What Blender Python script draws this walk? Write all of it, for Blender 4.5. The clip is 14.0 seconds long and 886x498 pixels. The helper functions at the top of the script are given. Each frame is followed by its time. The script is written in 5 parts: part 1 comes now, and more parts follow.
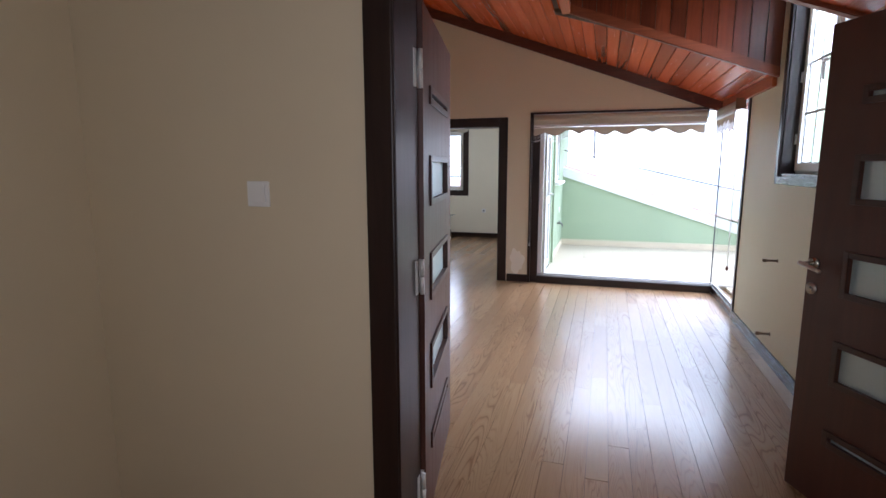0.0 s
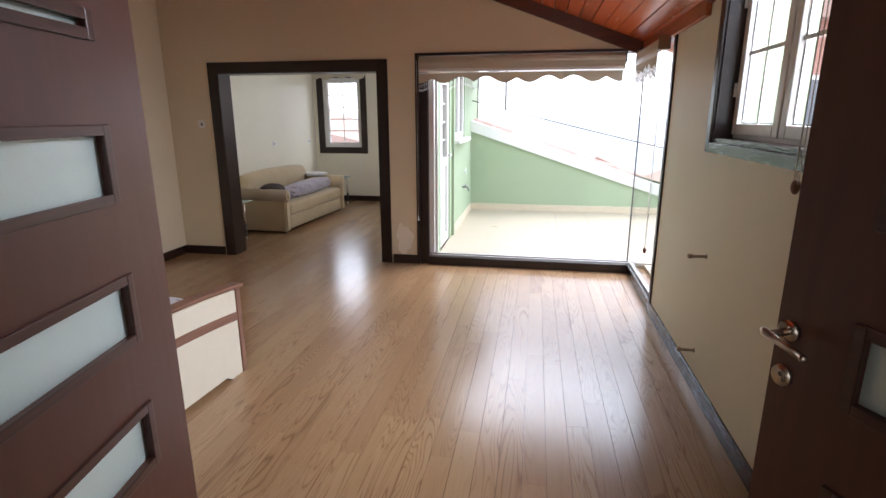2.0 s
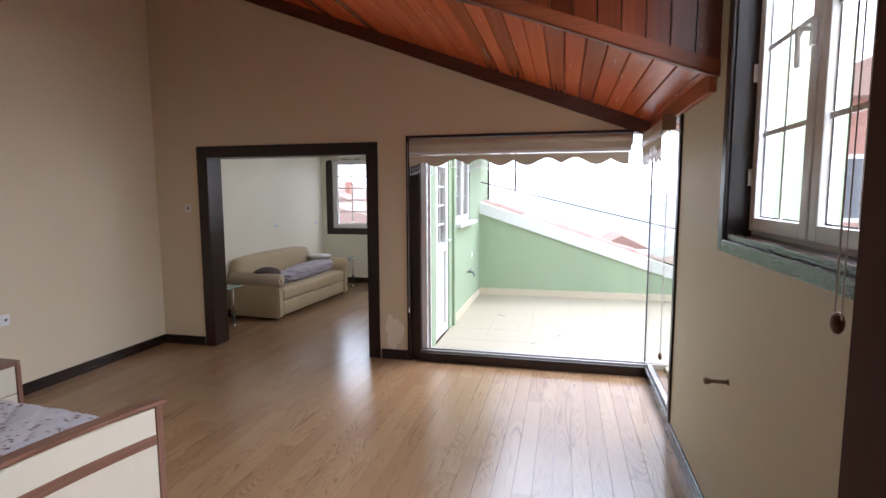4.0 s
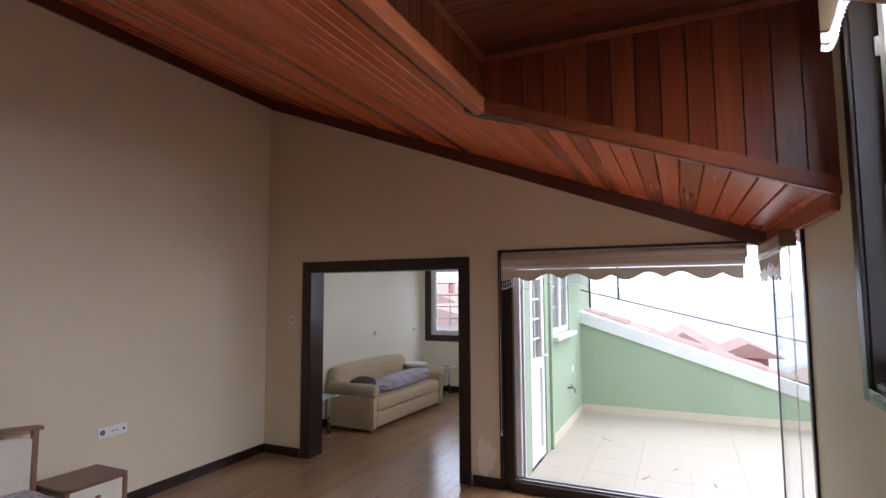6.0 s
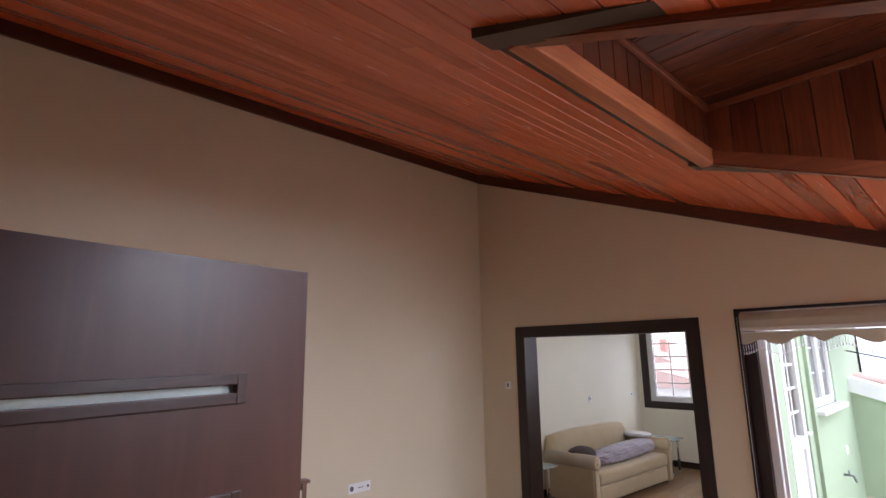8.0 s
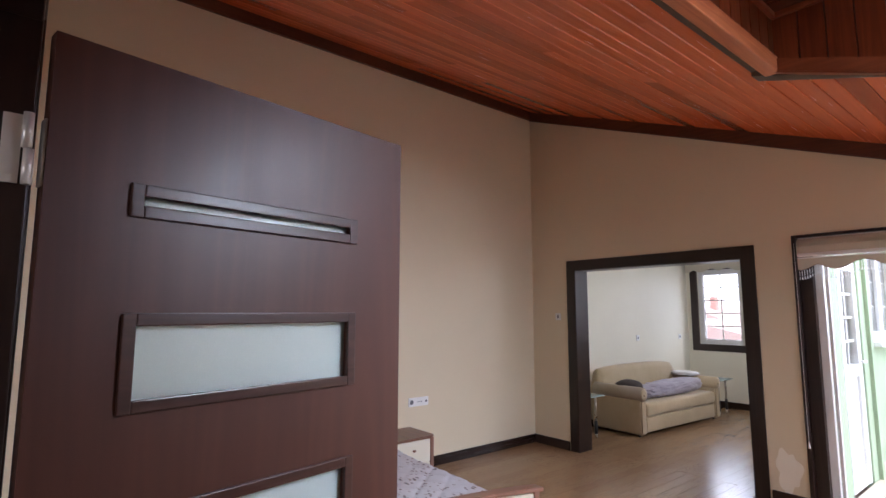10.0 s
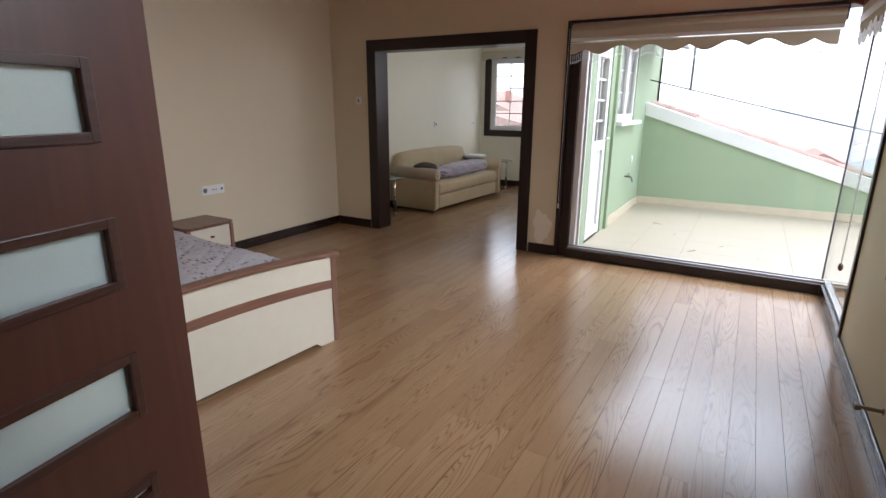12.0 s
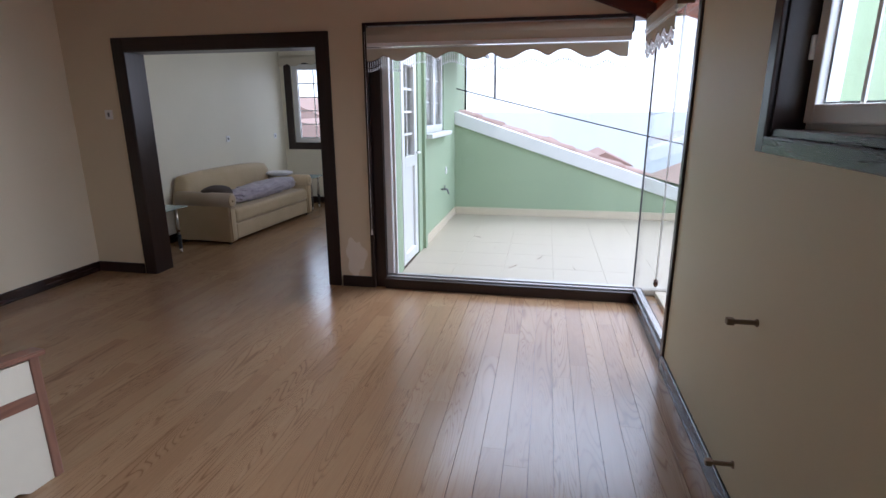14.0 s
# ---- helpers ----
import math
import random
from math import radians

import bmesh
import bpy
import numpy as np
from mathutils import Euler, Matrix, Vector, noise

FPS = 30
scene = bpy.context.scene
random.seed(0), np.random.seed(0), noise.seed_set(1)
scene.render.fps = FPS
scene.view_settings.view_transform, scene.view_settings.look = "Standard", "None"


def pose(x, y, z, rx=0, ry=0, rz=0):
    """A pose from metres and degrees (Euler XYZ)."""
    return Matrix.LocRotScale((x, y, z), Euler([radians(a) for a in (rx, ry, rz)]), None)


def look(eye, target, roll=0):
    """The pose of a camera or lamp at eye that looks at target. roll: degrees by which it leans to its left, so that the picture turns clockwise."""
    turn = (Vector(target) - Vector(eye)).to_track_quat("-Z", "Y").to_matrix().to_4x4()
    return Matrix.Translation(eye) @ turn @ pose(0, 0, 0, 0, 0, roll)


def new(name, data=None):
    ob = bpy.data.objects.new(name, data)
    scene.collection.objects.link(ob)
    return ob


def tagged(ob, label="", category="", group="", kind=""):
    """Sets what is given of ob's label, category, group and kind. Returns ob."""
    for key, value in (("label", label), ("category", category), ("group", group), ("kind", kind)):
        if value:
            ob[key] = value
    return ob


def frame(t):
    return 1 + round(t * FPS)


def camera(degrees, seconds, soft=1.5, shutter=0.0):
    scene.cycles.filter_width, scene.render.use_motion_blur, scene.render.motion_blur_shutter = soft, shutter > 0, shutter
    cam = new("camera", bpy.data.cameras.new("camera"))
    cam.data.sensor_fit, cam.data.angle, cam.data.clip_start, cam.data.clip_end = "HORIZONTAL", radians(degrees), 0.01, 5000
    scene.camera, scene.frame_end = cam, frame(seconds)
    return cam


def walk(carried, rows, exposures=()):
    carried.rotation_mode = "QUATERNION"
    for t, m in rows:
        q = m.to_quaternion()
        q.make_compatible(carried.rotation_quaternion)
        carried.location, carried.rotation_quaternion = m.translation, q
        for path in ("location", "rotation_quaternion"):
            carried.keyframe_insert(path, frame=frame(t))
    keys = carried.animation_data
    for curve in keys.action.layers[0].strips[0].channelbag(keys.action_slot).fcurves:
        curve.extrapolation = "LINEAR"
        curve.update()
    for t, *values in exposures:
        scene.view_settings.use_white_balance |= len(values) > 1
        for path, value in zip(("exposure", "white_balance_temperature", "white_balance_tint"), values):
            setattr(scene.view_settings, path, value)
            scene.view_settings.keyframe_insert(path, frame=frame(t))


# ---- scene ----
cam = camera(80.8, 14.0)
PATH = [
    (0, (0.268, 0.373, 1.467), (-0.313, 2.261, 1.154), -0.1),
    (0.5, (0.379, 0.784, 1.483), (-0.062, 2.696, 1.098), -0.1),
    (1, (0.481, 1.184, 1.482), (0.119, 3.097, 1.025), -0.1),
    (1.5, (0.547, 1.44, 1.507), (0.208, 3.347, 1.01), -0.1),
    (2, (0.561, 1.729, 1.529), (0.227, 3.637, 1.033), -0.1),
    (2.5, (0.576, 1.964, 1.554), (0.241, 3.883, 1.101), -0.0),
    (2.7, (0.61, 2.045, 1.554), (0.271, 3.97, 1.13), -0.1),
    (4.8, (0.889, 2.359, 1.664), (0.304, 4.27, 1.583), -0.0),
    (5, (0.902, 2.379, 1.685), (0.278, 4.279, 1.639), -0.0),
    (5.5, (0.903, 2.409, 1.701), (0.184, 4.274, 1.776), -0.1),
    (6, (0.878, 2.426, 1.741), (0.054, 4.241, 1.905), -0.3),
    (6.5, (0.81, 2.415, 1.772), (-0.15, 4.154, 2.006), -0.5),
    (7, (0.792, 2.39, 1.789), (-0.333, 4.018, 2.079), -0.5),
    (7.5, (0.783, 2.36, 1.802), (-0.497, 3.859, 2.142), -0.7),
    (8, (0.769, 2.335, 1.814), (-0.637, 3.703, 2.202), -0.9),
    (8.2, (0.76, 2.329, 1.815), (-0.688, 3.647, 2.222), -1.0),
    (10.3, (0.839, 2.114, 1.474), (-0.706, 3.374, 1.631), -0.9),
    (10.5, (0.871, 2.095, 1.451), (-0.633, 3.413, 1.478), -0.9),
    (11, (0.893, 2.08, 1.372), (-0.444, 3.535, 1.063), -0.5),
    (11.5, (0.916, 2.104, 1.381), (-0.225, 3.665, 0.872), 0.1),
    (12, (0.894, 2.187, 1.409), (-0.074, 3.853, 0.874), 0.4),
    (12.5, (0.911, 2.303, 1.44), (0.103, 4.059, 0.925), 0.2),
    (13, (0.929, 2.461, 1.469), (0.288, 4.292, 0.984), -0.2),
    (13.5, (0.884, 2.63, 1.455), (0.388, 4.507, 0.971), -0.1),
    (14, (0.784, 2.891, 1.473), (0.414, 4.788, 0.958), -0.2),
]
EXPOSURES = [(0.0, 1.6, 5500, 18), (1.0, 1.65, 5650, 18), (1.5, 1.75, 5950, 18), (2.0, 1.45, 6150, 18), (2.5, 1.35, 6200, 18), (5.0, 1.25, 5850, 20), (5.5, 1.18, 5850, 22), (7.0, 1.05, 5850, 22), (7.5, 1.15, 5850, 22), (8.0, 1.5, 5950, 24), (10.5, 1.72, 5800, 20), (11.0, 0.95, 5950, 18), (11.5, 1.0, 6000, 17), (12.0, 1.15, 6100, 16), (12.5, 1.1, 6050, 16), (13.0, 1.12, 5900, 18), (13.5, 1.05, 5700, 18), (14.0, 0.80, 5550, 18)]

walk(cam, [(t, look(eye, target, roll)) for t, eye, target, roll in PATH], EXPOSURES)

# ---- world and light ----
world = bpy.data.worlds.new("sky_world")
scene.world = world
world.use_nodes = True
wt = world.node_tree
sky = wt.nodes.new("ShaderNodeTexSky")
sky.sky_type = "NISHITA"
sky.sun_disc = False
sky.sun_elevation = radians(52)
sky.sun_rotation = radians(35)
sky.dust_density = 2.0
sky.air_density = 1.0
sky.ozone_density = 1.0
veil = wt.nodes.new("ShaderNodeMix")          # bright overcast veil over the clear sky
veil.data_type = "RGBA"
veil.inputs[0].default_value = 0.8
veil.inputs[7].default_value = (9.0, 9.4, 10.0, 1)
wt.links.new(sky.outputs[0], veil.inputs[6])
wt.links.new(veil.outputs[2], wt.nodes["Background"].inputs[0])
wt.nodes["Background"].inputs[1].default_value = 0.15
sun = new("sun", bpy.data.lights.new("sun", "SUN"))
sun.data.energy, sun.data.angle, sun.data.color = 0.5, radians(24), (1.0, 0.96, 0.90)
sun.matrix_world = look((10, 22, 24), (0, 8, 0))


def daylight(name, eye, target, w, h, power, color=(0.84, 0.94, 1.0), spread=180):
    """An added area lamp standing in for extra sky light into a room."""
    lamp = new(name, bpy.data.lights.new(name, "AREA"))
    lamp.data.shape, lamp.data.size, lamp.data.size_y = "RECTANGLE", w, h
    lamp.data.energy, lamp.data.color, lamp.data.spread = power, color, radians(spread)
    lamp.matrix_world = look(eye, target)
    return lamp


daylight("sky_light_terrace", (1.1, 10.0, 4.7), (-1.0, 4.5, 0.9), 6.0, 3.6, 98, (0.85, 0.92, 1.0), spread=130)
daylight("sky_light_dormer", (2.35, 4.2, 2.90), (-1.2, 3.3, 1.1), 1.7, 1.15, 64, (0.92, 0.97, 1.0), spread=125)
# unseen fill lamp added inside the closed hall, which has no window
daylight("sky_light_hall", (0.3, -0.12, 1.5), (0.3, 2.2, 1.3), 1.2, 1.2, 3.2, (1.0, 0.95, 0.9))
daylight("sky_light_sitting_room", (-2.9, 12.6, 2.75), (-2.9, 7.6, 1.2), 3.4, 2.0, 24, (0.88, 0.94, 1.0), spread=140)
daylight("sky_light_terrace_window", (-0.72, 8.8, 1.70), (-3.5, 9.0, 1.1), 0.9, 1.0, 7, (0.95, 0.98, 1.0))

# ---- plan ----
XL, XR = -3.36, 1.51          # side walls of the bedroom
YF, YH = 2.14, 1.955           # door wall: room face, hall face
YB, YB2 = 6.96, 7.16          # back wall: room face, far face
SLOPE = 0.373                 # the roof falls towards +x


def roof_z(x):
    return 2.157 + SLOPE * (1.51 - x)


DX, DY0, DY1, DZ = -0.08, 3.535, 5.08, 3.04   # the dormer's opening and ceiling
SX, SY = -3.42, 10.95         # the sitting room's far corner
TZ = 0.05                     # terrace floor
TX, TY = -0.45, 10.10         # terrace walls

# ---- materials ----


def base_mat(name, rough=0.5, metal=0.0, spec=0.5, coat=0.0):
    m = bpy.data.materials.new(name)
    m.use_nodes = True
    b = m.node_tree.nodes["Principled BSDF"]
    b.inputs["Roughness"].default_value = rough
    b.inputs["Metallic"].default_value = metal
    b.inputs["Specular IOR Level"].default_value = spec
    b.inputs["Coat Weight"].default_value = coat
    b.inputs["Coat Roughness"].default_value = 0.12
    return m, m.node_tree, b


def coords(nt, scale, kind="Object"):
    tc = nt.nodes.new("ShaderNodeTexCoord")
    mp = nt.nodes.new("ShaderNodeMapping")
    mp.inputs["Scale"].default_value = scale
    nt.links.new(tc.outputs[kind], mp.inputs["Vector"])
    return mp.outputs["Vector"]


def noise_of(nt, vec, scale, detail=4.0, rough=0.55, distort=0.0):
    n = nt.nodes.new("ShaderNodeTexNoise")
    n.inputs["Scale"].default_value = scale
    n.inputs["Detail"].default_value = detail
    n.inputs["Roughness"].default_value = rough
    n.inputs["Distortion"].default_value = distort
    nt.links.new(vec, n.inputs["Vector"])
    return n.outputs["Fac"]


def ramp(nt, fac, stops):
    r = nt.nodes.new("ShaderNodeValToRGB")
    e = r.color_ramp.elements
    while len(e) < len(stops):
        e.new(0.5)
    for k, (p, c) in zip(e, stops):
        k.position, k.color = p, (*c, 1)
    nt.links.new(fac, r.inputs["Fac"])
    return r.outputs["Color"]


def mix(nt, a, b, fac, mode="MIX"):
    n = nt.nodes.new("ShaderNodeMix")
    n.data_type, n.blend_type = "RGBA", mode
    for s, v in ((n.inputs[6], a), (n.inputs[7], b), (n.inputs[0], fac)):
        if isinstance(v, (float, int)):
            s.default_value = v
        elif isinstance(v, tuple):
            s.default_value = (*v, 1)
        else:
            nt.links.new(v, s)
    return n.outputs[2]


def bump(nt, b, height, strength, dist=0.01):
    n = nt.nodes.new("ShaderNodeBump")
    n.inputs["Strength"].default_value = strength
    n.inputs["Distance"].default_value = dist
    nt.links.new(height, n.inputs["Height"])
    nt.links.new(n.outputs["Normal"], b.inputs["Normal"])


def shade(c, k):
    return tuple(min(1.0, v * k) for v in c)


def rough_from(nt, b, fac, lo, hi):
    n = nt.nodes.new("ShaderNodeMapRange")
    n.inputs["To Min"].default_value, n.inputs["To Max"].default_value = lo, hi
    nt.links.new(fac, n.inputs["Value"])
    nt.links.new(n.outputs["Result"], b.inputs["Roughness"])


def paint(name, col, rough=0.6, var=0.05, grain=220.0, strength=0.08):
    m, nt, b = base_mat(name, rough)
    v = coords(nt, (1, 1, 1))
    big = noise_of(nt, v, 0.9, 5)
    fine = noise_of(nt, v, grain, 2)
    c = ramp(nt, big, [(0.3, shade(col, 1 - var)), (0.7, shade(col, 1 + var))])
    nt.links.new(c, b.inputs["Base Color"])
    bump(nt, b, fine, strength, 0.002)
    return m


def wood(name, dark, light, axis="Y", rough=0.3, coat=0.3, vary="none", spread=0.35, freq=9.0, red=None):
    """Grain runs along the axis; vary: none, object or island."""
    m, nt, b = base_mat(name, rough, coat=coat)
    sc = {"X": (0.05, 1, 1), "Y": (1, 0.05, 1), "Z": (1, 1, 0.05)}[axis]
    vec = coords(nt, sc)
    rnd = None
    if vary != "none":
        if vary == "object":
            rnd = nt.nodes.new("ShaderNodeObjectInfo").outputs["Random"]
        else:
            rnd = nt.nodes.new("ShaderNodeNewGeometry").outputs["Random Per Island"]
        off = nt.nodes.new("ShaderNodeVectorMath")
        off.operation = "ADD"
        comb = nt.nodes.new("ShaderNodeCombineXYZ")
        mul = nt.nodes.new("ShaderNodeMath")
        mul.operation = "MULTIPLY"
        mul.inputs[1].default_value = 37.0
        nt.links.new(rnd, mul.inputs[0])
        for k in range(3):
            nt.links.new(mul.outputs[0], comb.inputs[k])
        nt.links.new(vec, off.inputs[0])
        nt.links.new(comb.outputs[0], off.inputs[1])
        vec = off.outputs[0]
    rings = noise_of(nt, vec, freq, 3, 0.5, 1.6)
    fine = noise_of(nt, vec, freq * 9, 4, 0.65, 0.4)
    wave = nt.nodes.new("ShaderNodeMath")
    wave.operation = "PINGPONG"
    wave.inputs[1].default_value = 0.09
    nt.links.new(rings, wave.inputs[0])
    sc2 = nt.nodes.new("ShaderNodeMath")
    sc2.operation = "MULTIPLY"
    sc2.inputs[1].default_value = 11.0
    nt.links.new(wave.outputs[0], sc2.inputs[0])
    c1 = ramp(nt, sc2.outputs[0], [(0.0, dark), (0.55, tuple((p + q) / 2 for p, q in zip(dark, light))), (1.0, light)])
    c2 = ramp(nt, fine, [(0.25, dark), (0.7, light)])
    c = mix(nt, c1, c2, 0.35)
    if rnd is not None:
        hue = ramp(nt, rnd, [(0.0, (1 - spread,) * 3), (0.5, (1, 1, 1)), (1.0, red or (1 + spread, 1 + spread, 1 + spread))])
        c = mix(nt, c, hue, 1.0, "MULTIPLY")
    nt.links.new(c, b.inputs["Base Color"])
    rough_from(nt, b, fine, rough * 0.8, rough * 1.3)
    return m


def plain(name, col, rough=0.5, metal=0.0, var=0.04, coat=0.0):
    m, nt, b = base_mat(name, rough, metal, coat=coat)
    v = coords(nt, (1, 1, 1))
    n = noise_of(nt, v, 14, 5)
    nt.links.new(ramp(nt, n, [(0.25, shade(col, 1 - var)), (0.75, shade(col, 1 + var))]), b.inputs["Base Color"])
    rough_from(nt, b, n, rough * 0.85, rough * 1.15)
    return m


def fabric(name, col, col2, scale=6.0, weave=900.0):
    m, nt, b = base_mat(name, 0.85)
    b.inputs["Sheen Weight"].default_value = 0.25
    v = coords(nt, (1, 1, 1))
    n = noise_of(nt, v, scale, 5)
    f = noise_of(nt, v, weave, 2)
    nt.links.new(ramp(nt, n, [(0.3, col2), (0.7, col)]), b.inputs["Base Color"])
    bump(nt, b, f, 0.25, 0.002)
    return m


def glass(name, tint=(1, 1, 1), rough=0.0):
    m = bpy.data.materials.new(name)
    m.use_nodes = True
    nt = m.node_tree
    nt.nodes.remove(nt.nodes["Principled BSDF"])
    out = nt.nodes["Material Output"]
    tr = nt.nodes.new("ShaderNodeBsdfTransparent")
    tr.inputs[0].default_value = (*tint, 1)
    gl = nt.nodes.new("ShaderNodeBsdfGlossy")
    gl.inputs["Roughness"].default_value = rough
    lw = nt.nodes.new("ShaderNodeLayerWeight")
    pw = nt.nodes.new("ShaderNodeMath")
    pw.operation = "POWER"
    pw.inputs[1].default_value = 5.0
    nt.links.new(lw.outputs["Facing"], pw.inputs[0])
    fr = nt.nodes.new("ShaderNodeMapRange")
    fr.inputs["To Min"].default_value, fr.inputs["To Max"].default_value = 0.02, 0.6
    nt.links.new(pw.outputs[0], fr.inputs["Value"])
    mx = nt.nodes.new("ShaderNodeMixShader")
    nt.links.new(fr.outputs["Result"], mx.inputs[0])
    nt.links.new(tr.outputs[0], mx.inputs[1])
    nt.links.new(gl.outputs[0], mx.inputs[2])
    nt.links.new(mx.outputs[0], out.inputs[0])
    return m


WALL = paint("beige_wall_paint", (0.70, 0.605, 0.43), 0.55, 0.03)
WALL_R = paint("cream_wall_paint", (0.74, 0.70, 0.52), 0.55, 0.03)
WALL_S = paint("pale_wall_paint", (0.78, 0.74, 0.60), 0.55, 0.03)
PATCH = paint("filler_patch", (0.80, 0.74, 0.62), 0.8, 0.10, 60.0, 0.2)
HALLC = paint("white_ceiling_paint", (0.8, 0.78, 0.74), 0.7, 0.02)


def oak(name, vary):
    """Laminate oak: cathedral grain along y, shifted from board to board."""
    m, nt, b = base_mat(name, 0.25, coat=0.06)
    vec = coords(nt, (1, 0.075, 1), "Object")
    src = "ShaderNodeObjectInfo" if vary == "object" else "ShaderNodeNewGeometry"
    rnd = nt.nodes.new(src).outputs["Random" if vary == "object" else "Random Per Island"]
    mul = nt.nodes.new("ShaderNodeMath")
    mul.operation = "MULTIPLY"
    mul.inputs[1].default_value = 41.0
    nt.links.new(rnd, mul.inputs[0])
    comb = nt.nodes.new("ShaderNodeCombineXYZ")
    nt.links.new(mul.outputs[0], comb.inputs[0])
    nt.links.new(mul.outputs[0], comb.inputs[2])
    off = nt.nodes.new("ShaderNodeVectorMath")
    off.operation = "ADD"
    nt.links.new(vec, off.inputs[0])
    nt.links.new(comb.outputs[0], off.inputs[1])
    vec = off.outputs[0]
    rings = noise_of(nt, vec, 6.5, 1.5, 0.4, 1.4)
    pp = nt.nodes.new("ShaderNodeMath")
    pp.operation = "PINGPONG"
    pp.inputs[1].default_value = 0.022
    nt.links.new(rings, pp.inputs[0])
    up = nt.nodes.new("ShaderNodeMath")
    up.operation = "MULTIPLY"
    up.inputs[1].default_value = 45.0
    nt.links.new(pp.outputs[0], up.inputs[0])
    pores = noise_of(nt, vec, 70, 3, 0.6, 0.2)
    where = noise_of(nt, vec, 2.6, 2.0, 0.5, 0.3)       # where the flame grain shows
    dark, mid, light = (0.175, 0.090, 0.041), (0.312, 0.190, 0.099), (0.340, 0.212, 0.113)
    grain = ramp(nt, up.outputs[0], [(0.0, dark), (0.30, mid), (1.0, light)])
    c = mix(nt, mid, grain, ramp(nt, where, [(0.42, (0.15, 0.15, 0.15)), (0.56, (1.0, 1.0, 1.0))]))
    c = mix(nt, c, ramp(nt, pores, [(0.3, (0.25, 0.152, 0.08)), (0.62, light)]), 0.22)
    tone = ramp(nt, rnd, [(0.0, (0.90, 0.86, 0.82)), (0.4, (0.99, 0.98, 0.96)), (0.75, (1.03, 1.03, 1.01)), (1.0, (1.06, 1.09, 1.07))])
    c = mix(nt, c, tone, 1.0, "MULTIPLY")
    nt.links.new(c, b.inputs["Base Color"])
    rough_from(nt, b, pores, 0.19, 0.26)
    return m


FLOORM = oak("oak_laminate", "object")
FLOORI = oak("oak_laminate_joined", "island")
SUBM = plain("dark_joint", (0.10, 0.06, 0.035), 0.7)
CEILM = wood("varnished_cedar", (0.62, 0.112, 0.030), (0.74, 0.148, 0.040), "Y", 0.24, 0.15, "island", 0.38, 5.0, (1.15, 1.25, 1.3))
# LINERM: the ceiling's cedar with the dormer recess's shade put into its colour
LINERM = wood("varnished_cedar_upright_shaded", (0.125, 0.022, 0.006), (0.205, 0.040, 0.011), "Z", 0.30, 0.12, "object", 0.40, 8.0, (1.3, 1.4, 1.5))
MOULDM = wood("cedar_moulding", (0.19, 0.042, 0.013), (0.30, 0.074, 0.023), "X", 0.40, 0.05)
MOULDY = wood("cedar_moulding_long", (0.36, 0.09, 0.028), (0.52, 0.16, 0.055), "Y", 0.42, 0.05)
CORNICE = wood("dark_cedar_cornice", (0.07, 0.018, 0.008), (0.12, 0.032, 0.013), "X", 0.35, 0.2)
CORNICEY = wood("dark_cedar_cornice_long", (0.07, 0.018, 0.008), (0.12, 0.032, 0.013), "Y", 0.35, 0.2)
TRIM = wood("wenge_trim", (0.013, 0.006, 0.0045), (0.026, 0.012, 0.009), "Z", 0.30, 0.0)
TRIMX = wood("wenge_trim_level", (0.013, 0.006, 0.0045), (0.026, 0.012, 0.009), "X", 0.30, 0.0)
TRIMY = wood("wenge_trim_along", (0.013, 0.006, 0.0045), (0.026, 0.012, 0.009), "Y", 0.25, 0.08)
DOORM = wood("mahogany_door", (0.062, 0.0205, 0.0125), (0.080, 0.027, 0.0165), "Z", 0.38, 0.02, freq=4.0)
DOORM.node_tree.nodes["Principled BSDF"].inputs["Specular IOR Level"].default_value = 0.45
DOORF = wood("mahogany_bead", (0.036, 0.014, 0.009), (0.062, 0.024, 0.016), "X", 0.33, 0.05)
PVC = plain("white_pvc", (0.80, 0.80, 0.78), 0.32, 0, 0.02)
TRACK = plain("grey_aluminium_track", (0.42, 0.40, 0.38), 0.4, 0.5)
GASKET = plain("grey_gasket", (0.10, 0.10, 0.10), 0.6)
GLASS = glass("window_glass", (0.97, 0.985, 0.98))
STEEL = plain("brushed_nickel", (0.62, 0.58, 0.52), 0.28, 1.0)
HINGEM = plain("zinc_hinge", (0.72, 0.70, 0.67), 0.32, 0.4)
WHITEP = plain("white_plastic", (0.82, 0.82, 0.80), 0.35, 0, 0.02)
DARKP = plain("dark_plastic", (0.03, 0.03, 0.03), 0.4)
GREEN = paint("green_render", (0.345, 0.43, 0.285), 0.8, 0.06, 90.0, 0.4)
TILE = plain("terrace_tile", (0.42, 0.365, 0.275), 0.5, 0, 0.06)
SKIRT = plain("terrace_skirting", (0.62, 0.54, 0.40), 0.6, 0, 0.08)
FASCIA = plain("white_fascia", (0.78, 0.78, 0.76), 0.6, 0, 0.05)
CLAY = plain("clay_tile", (0.24, 0.085, 0.055), 0.8, 0, 0.3)
BLINDM = fabric("cream_blind_fabric", (0.66, 0.60, 0.49), (0.60, 0.55, 0.44), 3.0, 1400.0)
bt = BLINDM.node_tree                        # thin cloth lets some daylight through
tl = bt.nodes.new("ShaderNodeBsdfTranslucent")
tl.inputs[0].default_value = (0.66, 0.58, 0.44, 1)
ms = bt.nodes.new("ShaderNodeMixShader")
ms.inputs[0].default_value = 0.22
bt.links.new(bt.nodes["Principled BSDF"].outputs[0], ms.inputs[1])
bt.links.new(tl.outputs[0], ms.inputs[2])
bt.links.new(ms.outputs[0], bt.nodes["Material Output"].inputs[0])
